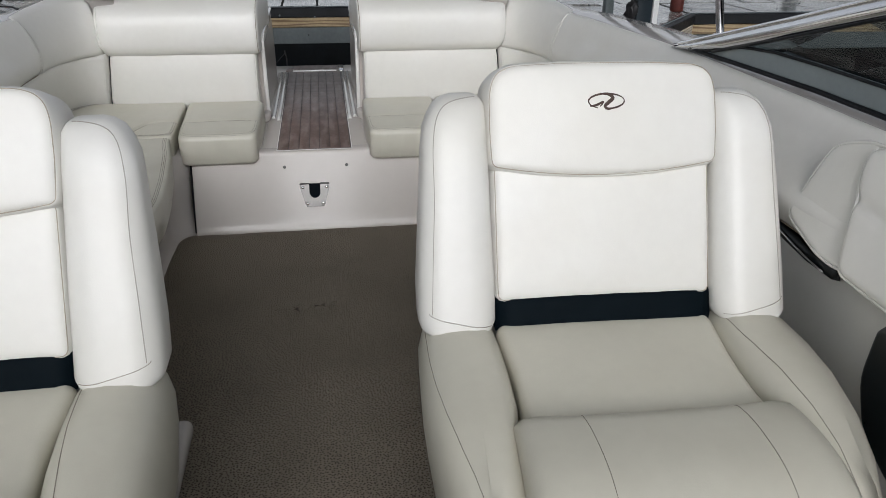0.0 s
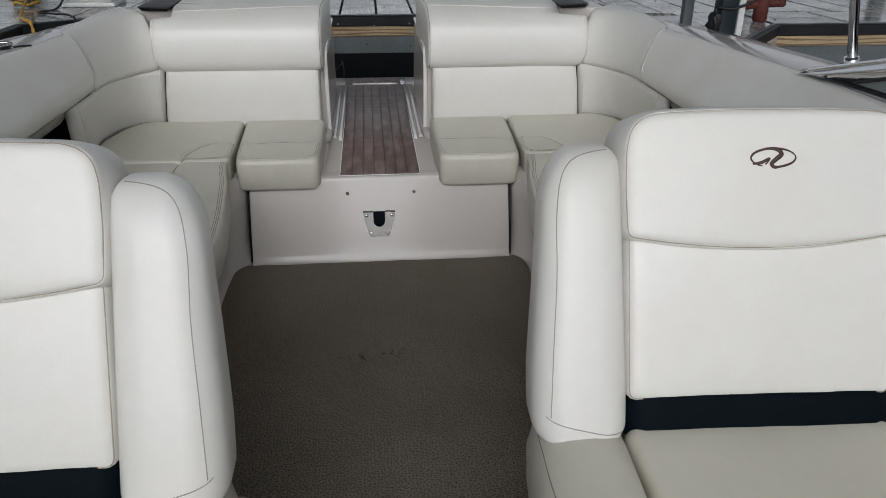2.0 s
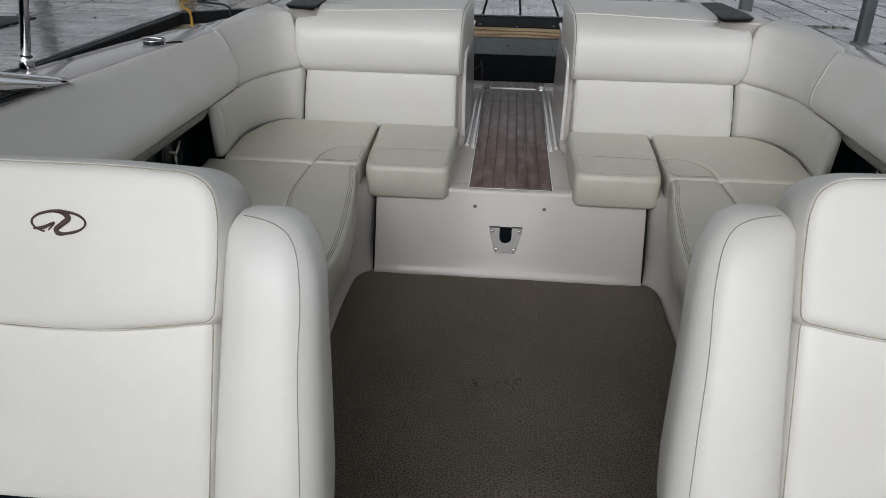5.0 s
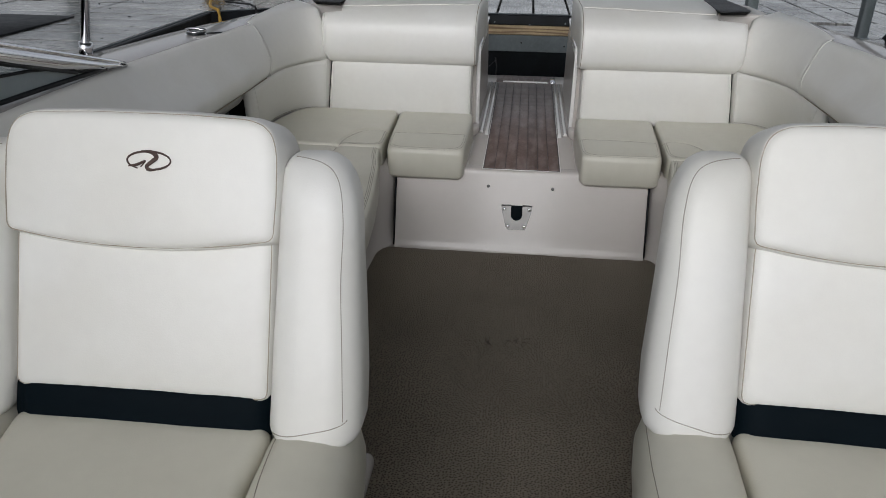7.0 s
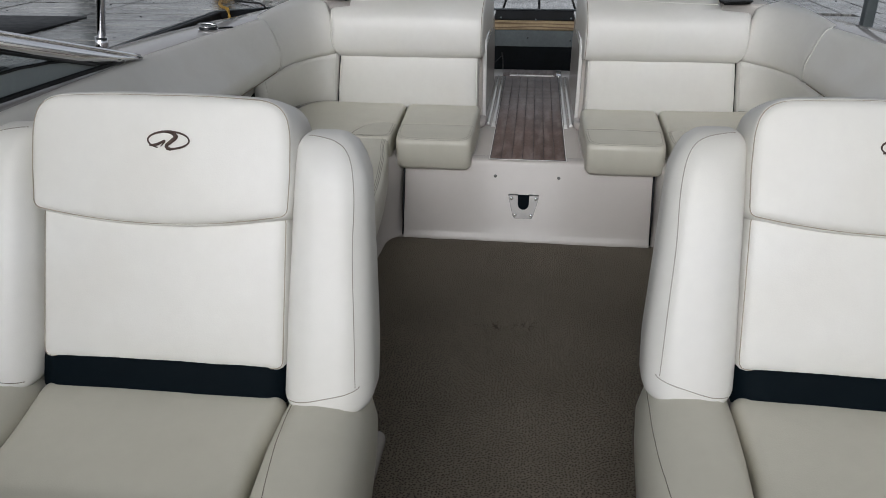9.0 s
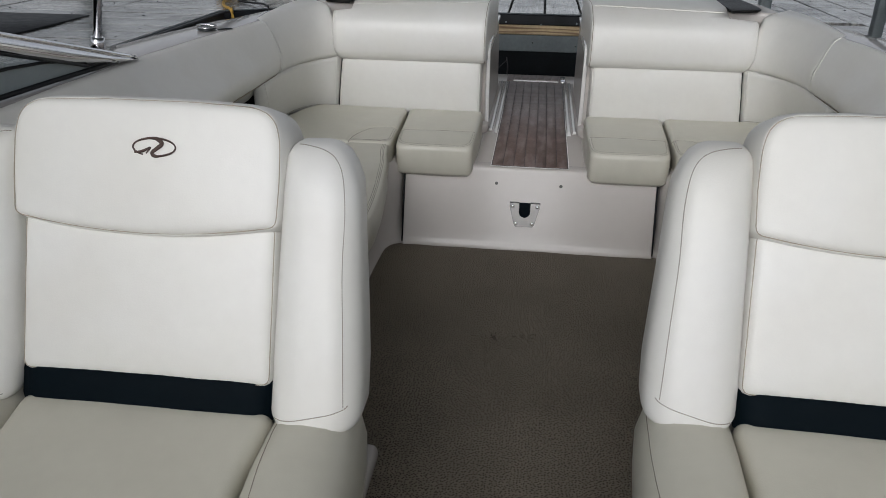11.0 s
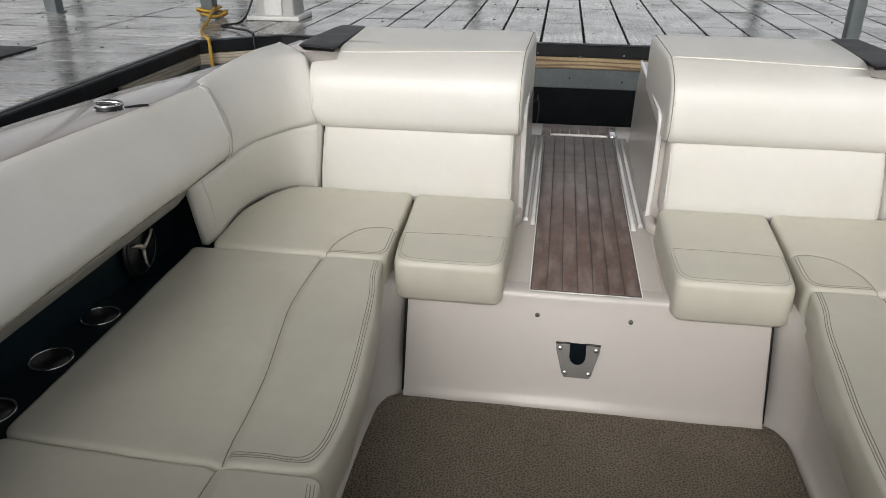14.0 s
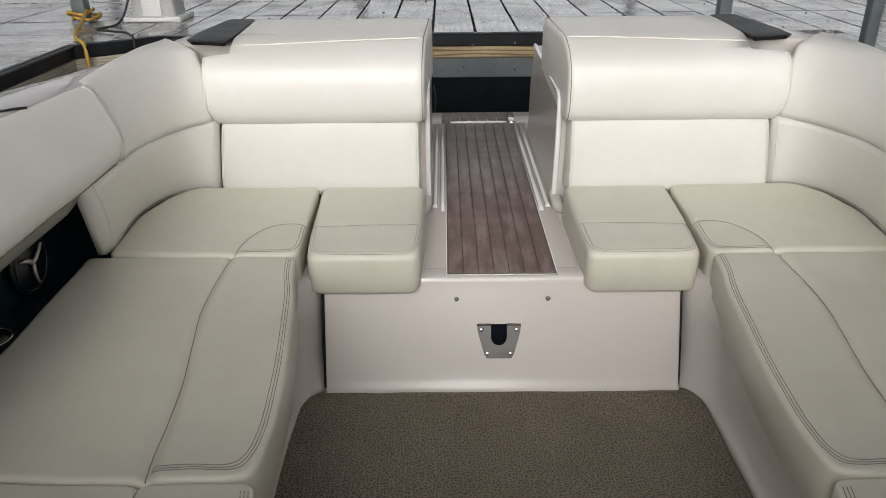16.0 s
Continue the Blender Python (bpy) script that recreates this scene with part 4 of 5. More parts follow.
def quarter_deck(s):
    """Moulded stern quarter outside the sun pad, with its dark step pad."""
    out = [(0.78, 0.61), (0.97, 0.585), (0.99, 0.64), (0.955, 0.84), (0.905, 0.955), (0.76, 0.95), (0.74, 0.60)]
    tagged(part("quarter_deck", cushion(mirrored(s, out), lambda x, y: 0.822 - 0.25 * max(0, abs(x) - 0.93), 0.4, 0.012, 0.0, n=90, rings=10), GEL), "white moulded stern quarter of the boat", "deck", kind="structure")
    th = thing("step_pad", (s * 0.86, 0.75, 0.828), "charcoal non-skid step pad let into the stern quarter", "step pad", "step pads")
    dx = 0.0 if s < 0 else -0.038
    put("pad", cushion(mirrored(s, [(0.776 + dx, 0.528), (0.900 + dx, 0.550), (0.905 + dx, 0.66), (0.88 + dx, 0.968), (0.79 + dx, 0.955), (0.778 + dx, 0.7)]), lambda x, y: 0.833 + 0.008 * max(0, min(1, (y - 0.47) / 0.1)), 0.014, 0.003, 0.0, n=70, rings=8, corner=0.008), CHARCOAL, th)


for s in (-1, 1):
    back_panel(s)
    sun_pad(s)
    corner_back(s)
    corner_bolster(s)
    quarter_deck(s)

# ---- side coaming pads and pockets ----
def coaming(s):
    th = thing("coaming_pad", (s * 0.98, -1.0, 0.6), "long padded cream vinyl coaming along the gunwale", "coaming", "coaming pads")
    ys = [0.118, 0.112, 0.10] + [0.08 - 0.06 * k for k in range(27)] + [-1.52, -1.545, -1.60, -2.0, -2.45]
    rings = []
    for k, y in enumerate(ys):
        a, z = side(y) + 0.004, deck_z(y)
        e = {0: 0.007, 1: 0.002}.get(k, 0.0)
        low = 0.613
        sec = [(1.06, low), (0.985, low - 0.002), (0.966, low + 0.004), (0.953, low + 0.02), (0.948, low + 0.045), (0.95, low + 0.075), (a - 0.045 + e, z - 0.075), (a - 0.034 + e, z - 0.045), (a - 0.024 + e, z - 0.022), (a - 0.012, z - 0.006), (a + 0.004, z + 0.002), (a + 0.02, z - 0.01), (1.10, z - 0.05)]
        rings.append([(s * x, y, zz) for x, zz in sec])
    put("pad", solid(rings), VINYL, th)
    put("end_welt", tube([Vector(p) for p in spline(rings[2][2:11], 30)], 0.0013, 6), VINYL, th)
    put("lower_welt", tube([(p[2][0], p[2][1], p[2][2] - 0.002) for p in rings[2:]], 0.0018, 6), THREAD, th)
    return th


def pocket(s):
    """Dark side pocket under the coaming, with drink holders and a loudspeaker."""
    y0, y1 = 0.12, -1.5
    CUPS = (-0.325, -0.505, -0.685)
    ca, cr = 1.113, 0.042
    sh = bmesh.new()

    def quad(*pts):
        sh.faces.new([sh.verts.new(p) for p in pts])
    x0, x1 = 1.045, 1.2
    for ya, yb in ((y0, CUPS[0] + 0.09), (CUPS[-1] - 0.09, y1)):
        quad((x0, ya, 0.372), (x1, ya, 0.372), (x1, yb, 0.372), (x0, yb, 0.372))
    quad((x0, y0, 0.372), (x0, y1, 0.372), (x0, y1, 0.27), (x0, y0, 0.27))
    for cy in CUPS:
        n = 40
        inn, outr = [], []
        for k in range(n):
            a = 2 * math.pi * (k + 0.5) / n
            dx, dy = math.cos(a), math.sin(a)
            f = min(((x1 - ca) if dx > 0 else (ca - x0)) / max(1e-6, abs(dx)), 0.09 / max(1e-6, abs(dy)))
            inn.append(sh.verts.new((ca + cr * dx, cy + cr * dy, 0.372)))
            outr.append(sh.verts.new((ca + f * dx, cy + f * dy, 0.372)))
        for k in range(n):
            sh.faces.new((inn[k], inn[(k + 1) % n], outr[(k + 1) % n], outr[k]))
    wall = solid([[(s * (x - d), y, z) for x, z in ((1.155, 0.36), (1.135, 0.62), (1.2, 0.62), (1.2, 0.36))] for y, d in ((y1, 0), (-0.45, 0), (-0.2, 0.012), (y0, 0.028))])
    end = box(s * 1.03, s * 1.2, 0.078, 0.094, 0.35, 0.64, 0)
    sh.transform(Matrix.Diagonal((s, 1, 1, 1)))
    pk = thing("side_pocket", (s * 1.1, -0.7, 0.37), "dark glossy side pocket under the coaming", "pocket", "side pockets")
    put("shelf", sh, POCKET, pk, "", False)
    put("back_wall", wall, POCKET, pk, "", False)
    put("end_wall", end, POCKET, pk, "", False)
    strip = solid([[(s * x, y, z) for x, z in ((0.992, 0.608), (0.997, 0.572 + max(0, (y + 0.1)) * 0.3), (1.03, 0.57 + max(0, (y + 0.1)) * 0.3), (1.03, 0.608))] for y in (-0.07, -0.12, -0.6, -1.5)])
    tagged(part("trim", strip, GREYTRIM), "grey trim strip under the coaming pad", "trim", kind="structure")
    for y in CUPS:
        cup = thing("cup_holder", (s * ca, y, 0.372), "round steel drink holder sunk in the dark pocket", "cup holder", "drink holders")
        put("rim", ring((s * ca, y, 0.3735), cr, 0.003), CHROME, cup)
        n = 32
        put("cup", solid([[(s * ca + r * math.cos(2 * math.pi * k / n), y + r * math.sin(2 * math.pi * k / n), z) for k in range(n)] for r, z in ((cr, 0.3725), (cr - 0.002, 0.36), (cr - 0.004, 0.30), (cr - 0.008, 0.292), (0.004, 0.290))]), BRUSHED, cup)
    spk = thing("loudspeaker", (s * 1.14, -0.1, 0.47), "round black loudspeaker with bronze three-armed trim", "loudspeaker", "side loudspeakers")
    lean = Matrix.Translation((s * 1.130, -0.108, 0.446)) @ Matrix.Rotation(radians(-90 * s), 4, "Y") @ Matrix.Rotation(radians(0), 4, "Z")
    c = disc((0, 0, 0), 0.076, 0.012, "z", 36, 0.004)
    c.transform(lean)
    put("housing", c, BLACK, spk)
    r = ring((0, 0, 0), 0.066, 0.003, Matrix.Translation((0, 0, 0.013)))
    r.transform(lean)
    put("rim", r, BLACK, spk)
    dome = solid([[(rr * math.cos(2 * math.pi * k / 24), rr * math.sin(2 * math.pi * k / 24), z) for k in range(24)] for rr, z in ((0.012, 0.012), (0.011, 0.014), (0.007, 0.016), (0.002, 0.0165))])
    dome.transform(lean)
    put("tweeter", dome, BLACK, spk)
    for k in range(3):
        a = radians(90 + 120 * k + 20)
        arm = []
        for q, w in ((0.003, 0.007), (0.02, 0.0075), (0.038, 0.005), (0.056, 0.001)):
            bend = a + (q - 0.012) * 6
            cxx, cyy = q * math.cos(bend), q * math.sin(bend)
            px, py = -math.sin(bend), math.cos(bend)
            arm.append([(cxx + px * w, cyy + py * w, 0.018), (cxx, cyy, 0.023), (cxx - px * w, cyy - py * w, 0.018), (cxx, cyy, 0.015)])
        b = solid(arm)
        b.transform(lean)
        put("arm", b, SPEAKER, spk, "bronze-coloured curved arm")


for s in (-1, 1):
    coaming(s)
    pocket(s)

# ---- bow-side upholstery beside the bucket seats ----
def side_upholstery(s):
    wall = solid([[(x, y, z) for x, z in ((1.0, 0.60), (0.985, 0.50), (0.962, 0.38), (0.945, 0.2), (0.94, -0.01), (1.07, -0.01), (1.07, 0.60))] for y in (-3.2, -2.2, -1.30)])
    wall.transform(Matrix.Diagonal((s, 1, 1, 1)))
    tagged(part("side_panel", wall, VINYL), "plain cream vinyl side panel beside the bucket seat", "panel", kind="structure")
    pad = thing("side_pad", (s * 0.99, -1.57, 0.57), "cream vinyl side cushion with piped edge on the coaming", "cushion", "side pads")
    lean = Matrix(((0, s * 0.3604, -s * 0.9328, s * 0.945), (1, 0, 0, 0), (0, 0.9328, 0.3604, 0.6), (0, 0, 0, 1)))
    out = [(-1.548, 0.052), (-1.555, 0.148), (-1.562, 0.190), (-1.578, 0.210), (-1.64, 0.232), (-1.72, 0.235), (-1.76, 0.12), (-1.765, 0.02), (-1.71, 0.012), (-1.664, 0.016), (-1.568, 0.040)]
    bm = cushion(out, lambda x, y: 0.022, 0.07, 0.010, 0.003, n=140, rings=16, corner=0.018)
    bm.transform(lean)
    put("pad", bm, VINYL, pad)
    edge = resample([(p[0], p[1], 0) for p in round_corners([(x, y, 0) for x, y in out], 0.018)], 120, True)
    pipe = tube([Vector((p.x * 1.0 + 0.0, p.y, 0.017)) for p in edge + edge[:1]], 0.003, 6)
    pipe.transform(lean)
    put("piping", pipe, VINYL, pad)
    fwd = thing("side_pad", (s * 0.97, -1.95, 0.55), "large cream vinyl pad on the cockpit side", "cushion", "side pads")
    out2 = [(-1.668, 0.222), (-1.676, 0.175), (-1.700, 0.138), (-1.714, 0.09), (-1.752, 0.012), (-1.88, 0.008), (-2.4, 0.008), (-2.4, 0.232), (-1.70, 0.232)]
    bm = cushion(out2, lambda x, y: 0.04, 0.08, 0.014, 0.0, [([(-1.69, 0.14), (-1.78, 0.125), (-2.4, 0.07)], 0.008, 0.008)], n=160, rings=24, corner=0.016)
    bm.transform(lean)
    put("pad", bm, VINYL, fwd)
    edge = resample([(p[0], p[1], 0) for p in round_corners([(x, y, 0) for x, y in out2], 0.016)], 140, True)
    pipe = tube([Vector((p.x, p.y, 0.031)) for p in edge + edge[:1]], 0.003, 6)
    pipe.transform(lean)
    put("piping", pipe, VINYL, fwd)
    turn = Matrix(((0, 0, -s, s * 1.0), (1, 0, 0, 0), (0, 1, 0, 0), (0, 0, 0, 1)))
    dk = cushion([(-1.83, 0.57), (-1.82, 0.45), (-1.86, 0.36), (-1.95, 0.31), (-2.3, 0.3), (-2.3, 0.56)], lambda x, y: 0.045, 0.04, 0.012, 0.0, n=70, rings=6)
    dk.transform(turn)
    th = thing("side_recess", (s * 1.0, -2.0, 0.4), "dark plastic recess panel low on the cockpit side", "panel", "side recess panels")
    put("panel", dk, BLACK, th)
    tr = thing("grab_handle", (s * 0.985, -1.55, 0.575), "black strip handle with a chrome edge under the side pad", "handle", "side handles")
    put("grip", solid([[(s * x, y, z) for x, z in ((0.99, zc - 0.014), (0.97, zc - 0.008), (0.97, zc + 0.012), (0.99, zc + 0.02))] for y, zc in ((-1.40, 0.612), (-1.50, 0.59), (-1.60, 0.578), (-1.68, 0.578))]), BLACK, tr)
    put("chrome_edge", tube([(s * 0.968, -1.40, 0.628), (s * 0.966, -1.5, 0.598), (s * 0.966, -1.6, 0.58), (s * 0.966, -1.66, 0.575)], 0.0025, 6, 12), CHROME, tr)


for s in (-1, 1):
    side_upholstery(s)

# ---- bucket seats ----
def build_seat():
    """A helm bucket seat that faces -y, in its own coordinates."""
    seat = thing("bucket_seat", (0, 0, 0), "cream vinyl bucket seat with navy band and embroidered emblem", "boat seat", "bucket seats")
    K = 0.40

    def vy(w):
        return (w - 0.545) * K

    def slab(zs, half, depth, front, r=0.02, bulge=0.006, dip=0.0, top_round=0.0, m=15):
        """Upright pad: widths half(z), front face at vy(z) + front."""
        rings = []
        N = len(zs)
        for k, z in enumerate(zs):
            e = {0: r * 0.8, 1: r * 0.25, N - 1: r * 0.8, N - 2: r * 0.25}.get(k, 0.0)
            h = half(z) - e * 0.5
            sec = []
            for i in range(m):
                u = -1 + 2 * i / (m - 1)
                ed = max(0.0, abs(u) * h - (h - r)) / r
                f = front - bulge * (1 - u * u) + r * (1 - math.sqrt(max(0, 1 - min(1, ed) ** 2))) + e
                zz = z - dip * (1 - u * u) * (1 if k < N / 2 else 0) + (0 if k < N / 2 else top_round * (1 - u ** 4))
                sec.append((u * h, vy(z) + f, zz))
            sec += [(h, vy(z) + depth - e, z), (-h, vy(z) + depth - e, z)]
            rings.append(sec)
        return solid(rings)

    lin = lambda a, b, n: [a + (b - a) * i / n for i in range(n + 1)]
    band = put("lumbar_band", slab([0.470] + lin(0.474, 0.536, 5) + [0.540], lambda z: 0.211, 0.07, 0.0, 0.012, 0.006), NAVY, seat, "navy vinyl band")
    L, NR = Vector((0, 0.371, 0.928)), Vector((0, -0.928, 0.371))
    plane = Matrix(((1, L.x, NR.x, 0), (0, L.y, NR.y, 0), (0, L.z, NR.z, 0.545), (0, 0, 0, 1)))

    def panel_pad(outline, flare, depth, bulge, corner, lift, rings_in=22, n=200):
        """Upholstered block: front panel sewn to a gusset that flares backwards."""
        O = resample([(p[0], p[1], 0) for p in round_corners([(x, y, 0) for x, y in outline], corner)], n, True)
        c = sum(O, Vector()) / n
        N = []
        for i in range(n):
            d = O[(i + 1) % n] - O[i - 1]
            N.append(Vector((-d.y, d.x, 0)).normalized())
        R = []
        for ins, z in ((-flare * 0.6, -depth), (-flare, -depth * 0.85), (-flare, -depth * 0.45), (-flare * 0.8, -depth * 0.2), (-flare * 0.4, -0.010), (-0.0022, -0.004), (-0.0004, -0.0022)):
            R.append([Vector((o.x + q.x * ins, o.y + q.y * ins, lift + z)) for o, q in zip(O, N)])
        for f, z in ((0.002, -0.0026), (0.008, -0.0014), (0.022, 0.0002), (0.05, 0.002), (0.09, 0.003)):
            R.append([Vector((*o.xy.lerp(c.xy, f), lift + z)) for o in O])
        ya, yb = min(o.y for o in O), max(o.y for o in O)

        def puff(p):
            u, v = p.x / 0.21, (2 * p.y - ya - yb) / (yb - ya)
            return bulge * max(0, 1 - u * u) * max(0, 1 - v * v * v * v)
        base = R[11]
        for k in range(1, rings_in):
            f = k / rings_in
            R.append([Vector((*p.xy.lerp(c.xy, f), p.z)) for p in base])
        for ring_pts in R[9:]:
            for p in ring_pts:
                p.z += puff(p)
        bm = solid(R)
        bm.transform(plane)
        line = tube([plane @ Vector((o.x, o.y, lift - 0.0022)) for o in O + O[:1]], 0.0009, 5)
        return bm, line

    sag = [(0.204 * (1 - k / 4), -0.020 * (1 - (1 - k / 4) ** 2)) for k in range(9)]
    bm, line = panel_pad([(-0.204, -0.014), (0.204, -0.014)] + [(x, 0.236 + d) for x, d in sag], 0.009, 0.08, 0.007, 0.014, 0.0)
    back = put("backrest", bm, VINYL, seat)
    part("backrest_seam", line, SEAM_SHADE, back)
    low = [(0.211 * (-1 + k / 4), 0.234 - 0.020 * (1 - (-1 + k / 4) ** 2)) for k in range(9)]
    bm, line = panel_pad(low + [(0.214, 0.30), (0.213, 0.36), (0.207, 0.389), (0.193, 0.405), (0.170, 0.413), (0.08, 0.417), (-0.08, 0.417), (-0.170, 0.413), (-0.193, 0.405), (-0.207, 0.389), (-0.213, 0.36), (-0.214, 0.30)], 0.009, 0.115, 0.008, 0.012, 0.018)
    head = put("headrest", bm, VINYL, seat)
    part("headrest_seam", line, SEAM_SHADE, head)

    # emblem: an open oval with a broad S stroke through it
    def stroke(line, widths, n=40):
        P = spline([(x, 0, z) for x, z in line], n)
        quads = []
        for i, p in enumerate(P):
            d = (P[min(i + 1, n)] - P[max(i - 1, 0)]).normalized()
            q = Vector((-d.z, 0, d.x))
            f = i / n * (len(widths) - 1)
            k = min(int(f), len(widths) - 2)
            w = widths[k] + (widths[k + 1] - widths[k]) * (f - k)
            quads.append((p + q * w, p - q * w))
        return quads
    cz, R, S = 0.877, 0.0335, 0.0125
    oval = [(R * math.cos(radians(a)), S * math.sin(radians(a))) for a in range(-60, 245, 15)]
    strokes = [stroke([(x, cz + z) for x, z in oval[4:]][::1], [0.0006, 0.0012, 0.0014, 0.0012, 0.0008]),
               stroke([(x, cz + z) for x, z in [(R * math.cos(radians(a)), S * math.sin(radians(a))) for a in range(-95, 40, 12)]], [0.0012, 0.0014, 0.001, 0.0004]),
               stroke([(-0.012, cz + 0.0125), (0.004, cz + 0.0115), (0.012, cz + 0.005), (0.004, cz - 0.002), (-0.003, cz - 0.008), (0.002, cz - 0.0125), (0.012, cz - 0.012)], [0.001, 0.0025, 0.0032, 0.003, 0.0025, 0.0022, 0.001]),
               stroke([(-0.031, cz - 0.008), (-0.018, cz - 0.006), (-0.006, cz - 0.001), (-0.012, cz - 0.009)], [0.001, 0.002, 0.0014, 0.0008])]
    tmp = bmesh.new()
    tmp.from_mesh(head.data)
    tree = BVHTree.FromBMesh(tmp)
    bm = bmesh.new()
    for quads in strokes:
        prev = None
        for a, b in quads:
            pair = []
            for p in (a, b):
                hit = tree.ray_cast(Vector((p.x, -1, p.z)), Vector((0, 1, 0)))[0]
                pair.append((bm.verts.new(hit + Vector((0, -0.0012, 0))), bm.verts.new(hit + Vector((0, 0.001, 0)))))
            if prev:
                (a0, a1), (b0, b1) = prev
                (c0, c1), (d0, d1) = pair
                for f in ((a0, c0, d0, b0), (a1, b1, d1, c1), (a0, a1, c1, c0), (b0, d0, d1, b1)):
                    bm.faces.new(f)
            prev = pair
    tmp.free()
    put("emblem", bm, EMBLEM, seat, "dark brown embroidered oval emblem")

    # tall side bolsters of the back
    for s in (-1, 1):
        rings = []
        zs = [0.488, 0.492, 0.502, 0.52, 0.56, 0.62, 0.68, 0.74, 0.79, 0.823, 0.847, 0.864, 0.875, 0.880]
        for k, z in enumerate(zs):
            f = max(0, (z - 0.55) / 0.33)
            ui, uo = 0.213 + 0.008 * f, 0.354 - 0.022 * f - 0.036 * max(0, (z - 0.80) / 0.086) ** 2
            fr = -0.042 + 0.010 * f + 0.03 * max(0, (z - 0.82) / 0.066) ** 2
            bk = 0.10 - 0.02 * f - 0.03 * max(0, (z - 0.82) / 0.066) ** 2
            e = {0: 0.016, 1: 0.008, len(zs) - 1: 0.03, len(zs) - 2: 0.012}.get(k, 0)
            w, d = uo - ui - e, bk - fr - e
            pts = rounded_rect(w, d, min(w, d) * 0.36, 6)
            # inner front edge square, outer well rounded
            sec = []
            for x, y in pts:
                if x < 0 and y < 0:
                    x = x * 1.04
                sec.append((s * ((ui + uo) / 2 + x), vy(z) + (fr + bk) / 2 + y, z))
            rings.append(sec)
        b = put("side_bolster", solid(rings), VINYL, seat)
        seam(b, [[(s * x, y, z) for x, y, z in ((0.331, -0.04, 0.53), (0.326, 0.0, 0.62), (0.320, 0.04, 0.72), (0.319, 0.075, 0.80), (0.312, 0.10, 0.845), (0.299, 0.115, 0.868), (0.280, 0.122, 0.880), (0.257, 0.127, 0.886), (0.236, 0.131, 0.888))]], seat, 0.0009, THREAD, "bolster_stitching", way=(0, 0.8, -0.6), n=120, stitched=True)
        seam(b, [[(s * x, 0, z) for x, z in ((0.337, 0.530), (0.33, 0.526), (0.29, 0.517), (0.25, 0.508), (0.222, 0.502))]], seat, 0.0009, THREAD, "bolster_seam", way=(0, 1, 0), n=40, stitched=True)

    # seat pan: cushion, front roll and arm bolsters
    def pan(x, y):
        return 0.487 - 0.025 * min(1, max(0, (-0.03 - y) / 0.2)) + 0.004 * math.cos(x * 7)
    cush = cushion([(-0.213, 0.0), (0.213, 0.0), (0.20, -0.14), (0.207, -0.285), (-0.207, -0.285), (-0.20, -0.14)], pan, 0.1, 0.02, 0.008, n=110, rings=16)
    put("seat_cushion", cush, VINYL_SEAT, seat)
    rings = []
    for k, u in enumerate([-0.232, -0.228, -0.216, -0.19, -0.13, -0.06, 0, 0.06, 0.13, 0.19, 0.216, 0.228, 0.232]):
        e = {0: 0.035, 1: 0.018, 2: 0.006, 12: 0.035, 11: 0.018, 10: 0.006}.get(k, 0)
        sec = []
        for y, z in ((-0.285, 0.40), (-0.278 - e * 0.6, 0.455), (-0.285 - e * 0.8, 0.478 - e * 0.4), (-0.31 - e * 0.4, 0.492 - e), (-0.37, 0.499 - e), (-0.44, 0.492 - e), (-0.50 + e * 0.4, 0.462 - e * 0.6), (-0.53 + e * 0.6, 0.415), (-0.535 + e * 0.6, 0.35), (-0.50, 0.30), (-0.30, 0.30)):
            sec.append((u, y + 0.02 * (u / 0.26) ** 4, z))
        rings.append([tuple(p) for p in resample(spline([Vector(p) for p in sec], 44), 44)])
    roll = put("front_roll", solid(rings), VINYL_SEAT, seat)

    def arm_out(y):
        f = max(0, min(1, -y / 0.45))
        return 0.352 + 0.016 * math.sin(math.pi * f) - 0.04 * f * f
    for s in (-1, 1):
        seam(roll, [[(s * 0.125, y, 0) for y in (-0.29, -0.35, -0.42, -0.48, -0.51)]], seat, 0.0008, THREAD_DK, "roll_stitching", stitched=True)
        rings = []
        st = [(0.075, 0.455, 0.03), (0.06, 0.478, 0.008), (0.02, 0.497, 0.0), (-0.06, 0.505, 0), (-0.14, 0.503, 0), (-0.22, 0.496, 0), (-0.30, 0.483, 0), (-0.37, 0.462, 0), (-0.43, 0.43, 0.002), (-0.475, 0.385, 0.004), (-0.50, 0.34, 0.008), (-0.51, 0.30, 0.016)]
        for y, z, e in st:
            f = max(0, min(1, -y / 0.45))
            ui, uo = 0.208 + 0.016 * max(0, min(1, (-y - 0.2) / 0.12)) + e * 0.3, arm_out(y) - e
            sec = [(ui - 0.004, z - 0.10), (ui, z - 0.045), (ui + 0.012, z - 0.016), (ui + 0.03, z - 0.003), (ui + 0.06, z + 0.001), (uo - 0.05, z - 0.002), (uo - 0.025, z - 0.012), (uo - 0.008, z - 0.035), (uo, z - 0.075), (uo - 0.004, z - 0.14), (uo - 0.02, max(0.16, z - 0.25)), (uo - 0.06, max(0.12, z - 0.30)), (ui, max(0.12, z - 0.30))]
            rings.append([(s * x, y, zz) for x, zz in sec])
        arm = put("arm_bolster", solid(rings), VINYL_SEAT, seat)
        seam(arm, [[(s * (arm_out(y) - 0.012 - 0.022 * max(0, min(1, -y / 0.45)) if s < 0 else 0.228 + 0.03 * max(0, min(1, (-y - 0.1) / 0.25))), y, 0) for y in (0.02, -0.06, -0.14, -0.22, -0.30, -0.38, -0.44)]], seat, 0.0009, THREAD_DK, "arm_stitching", stitched=True)
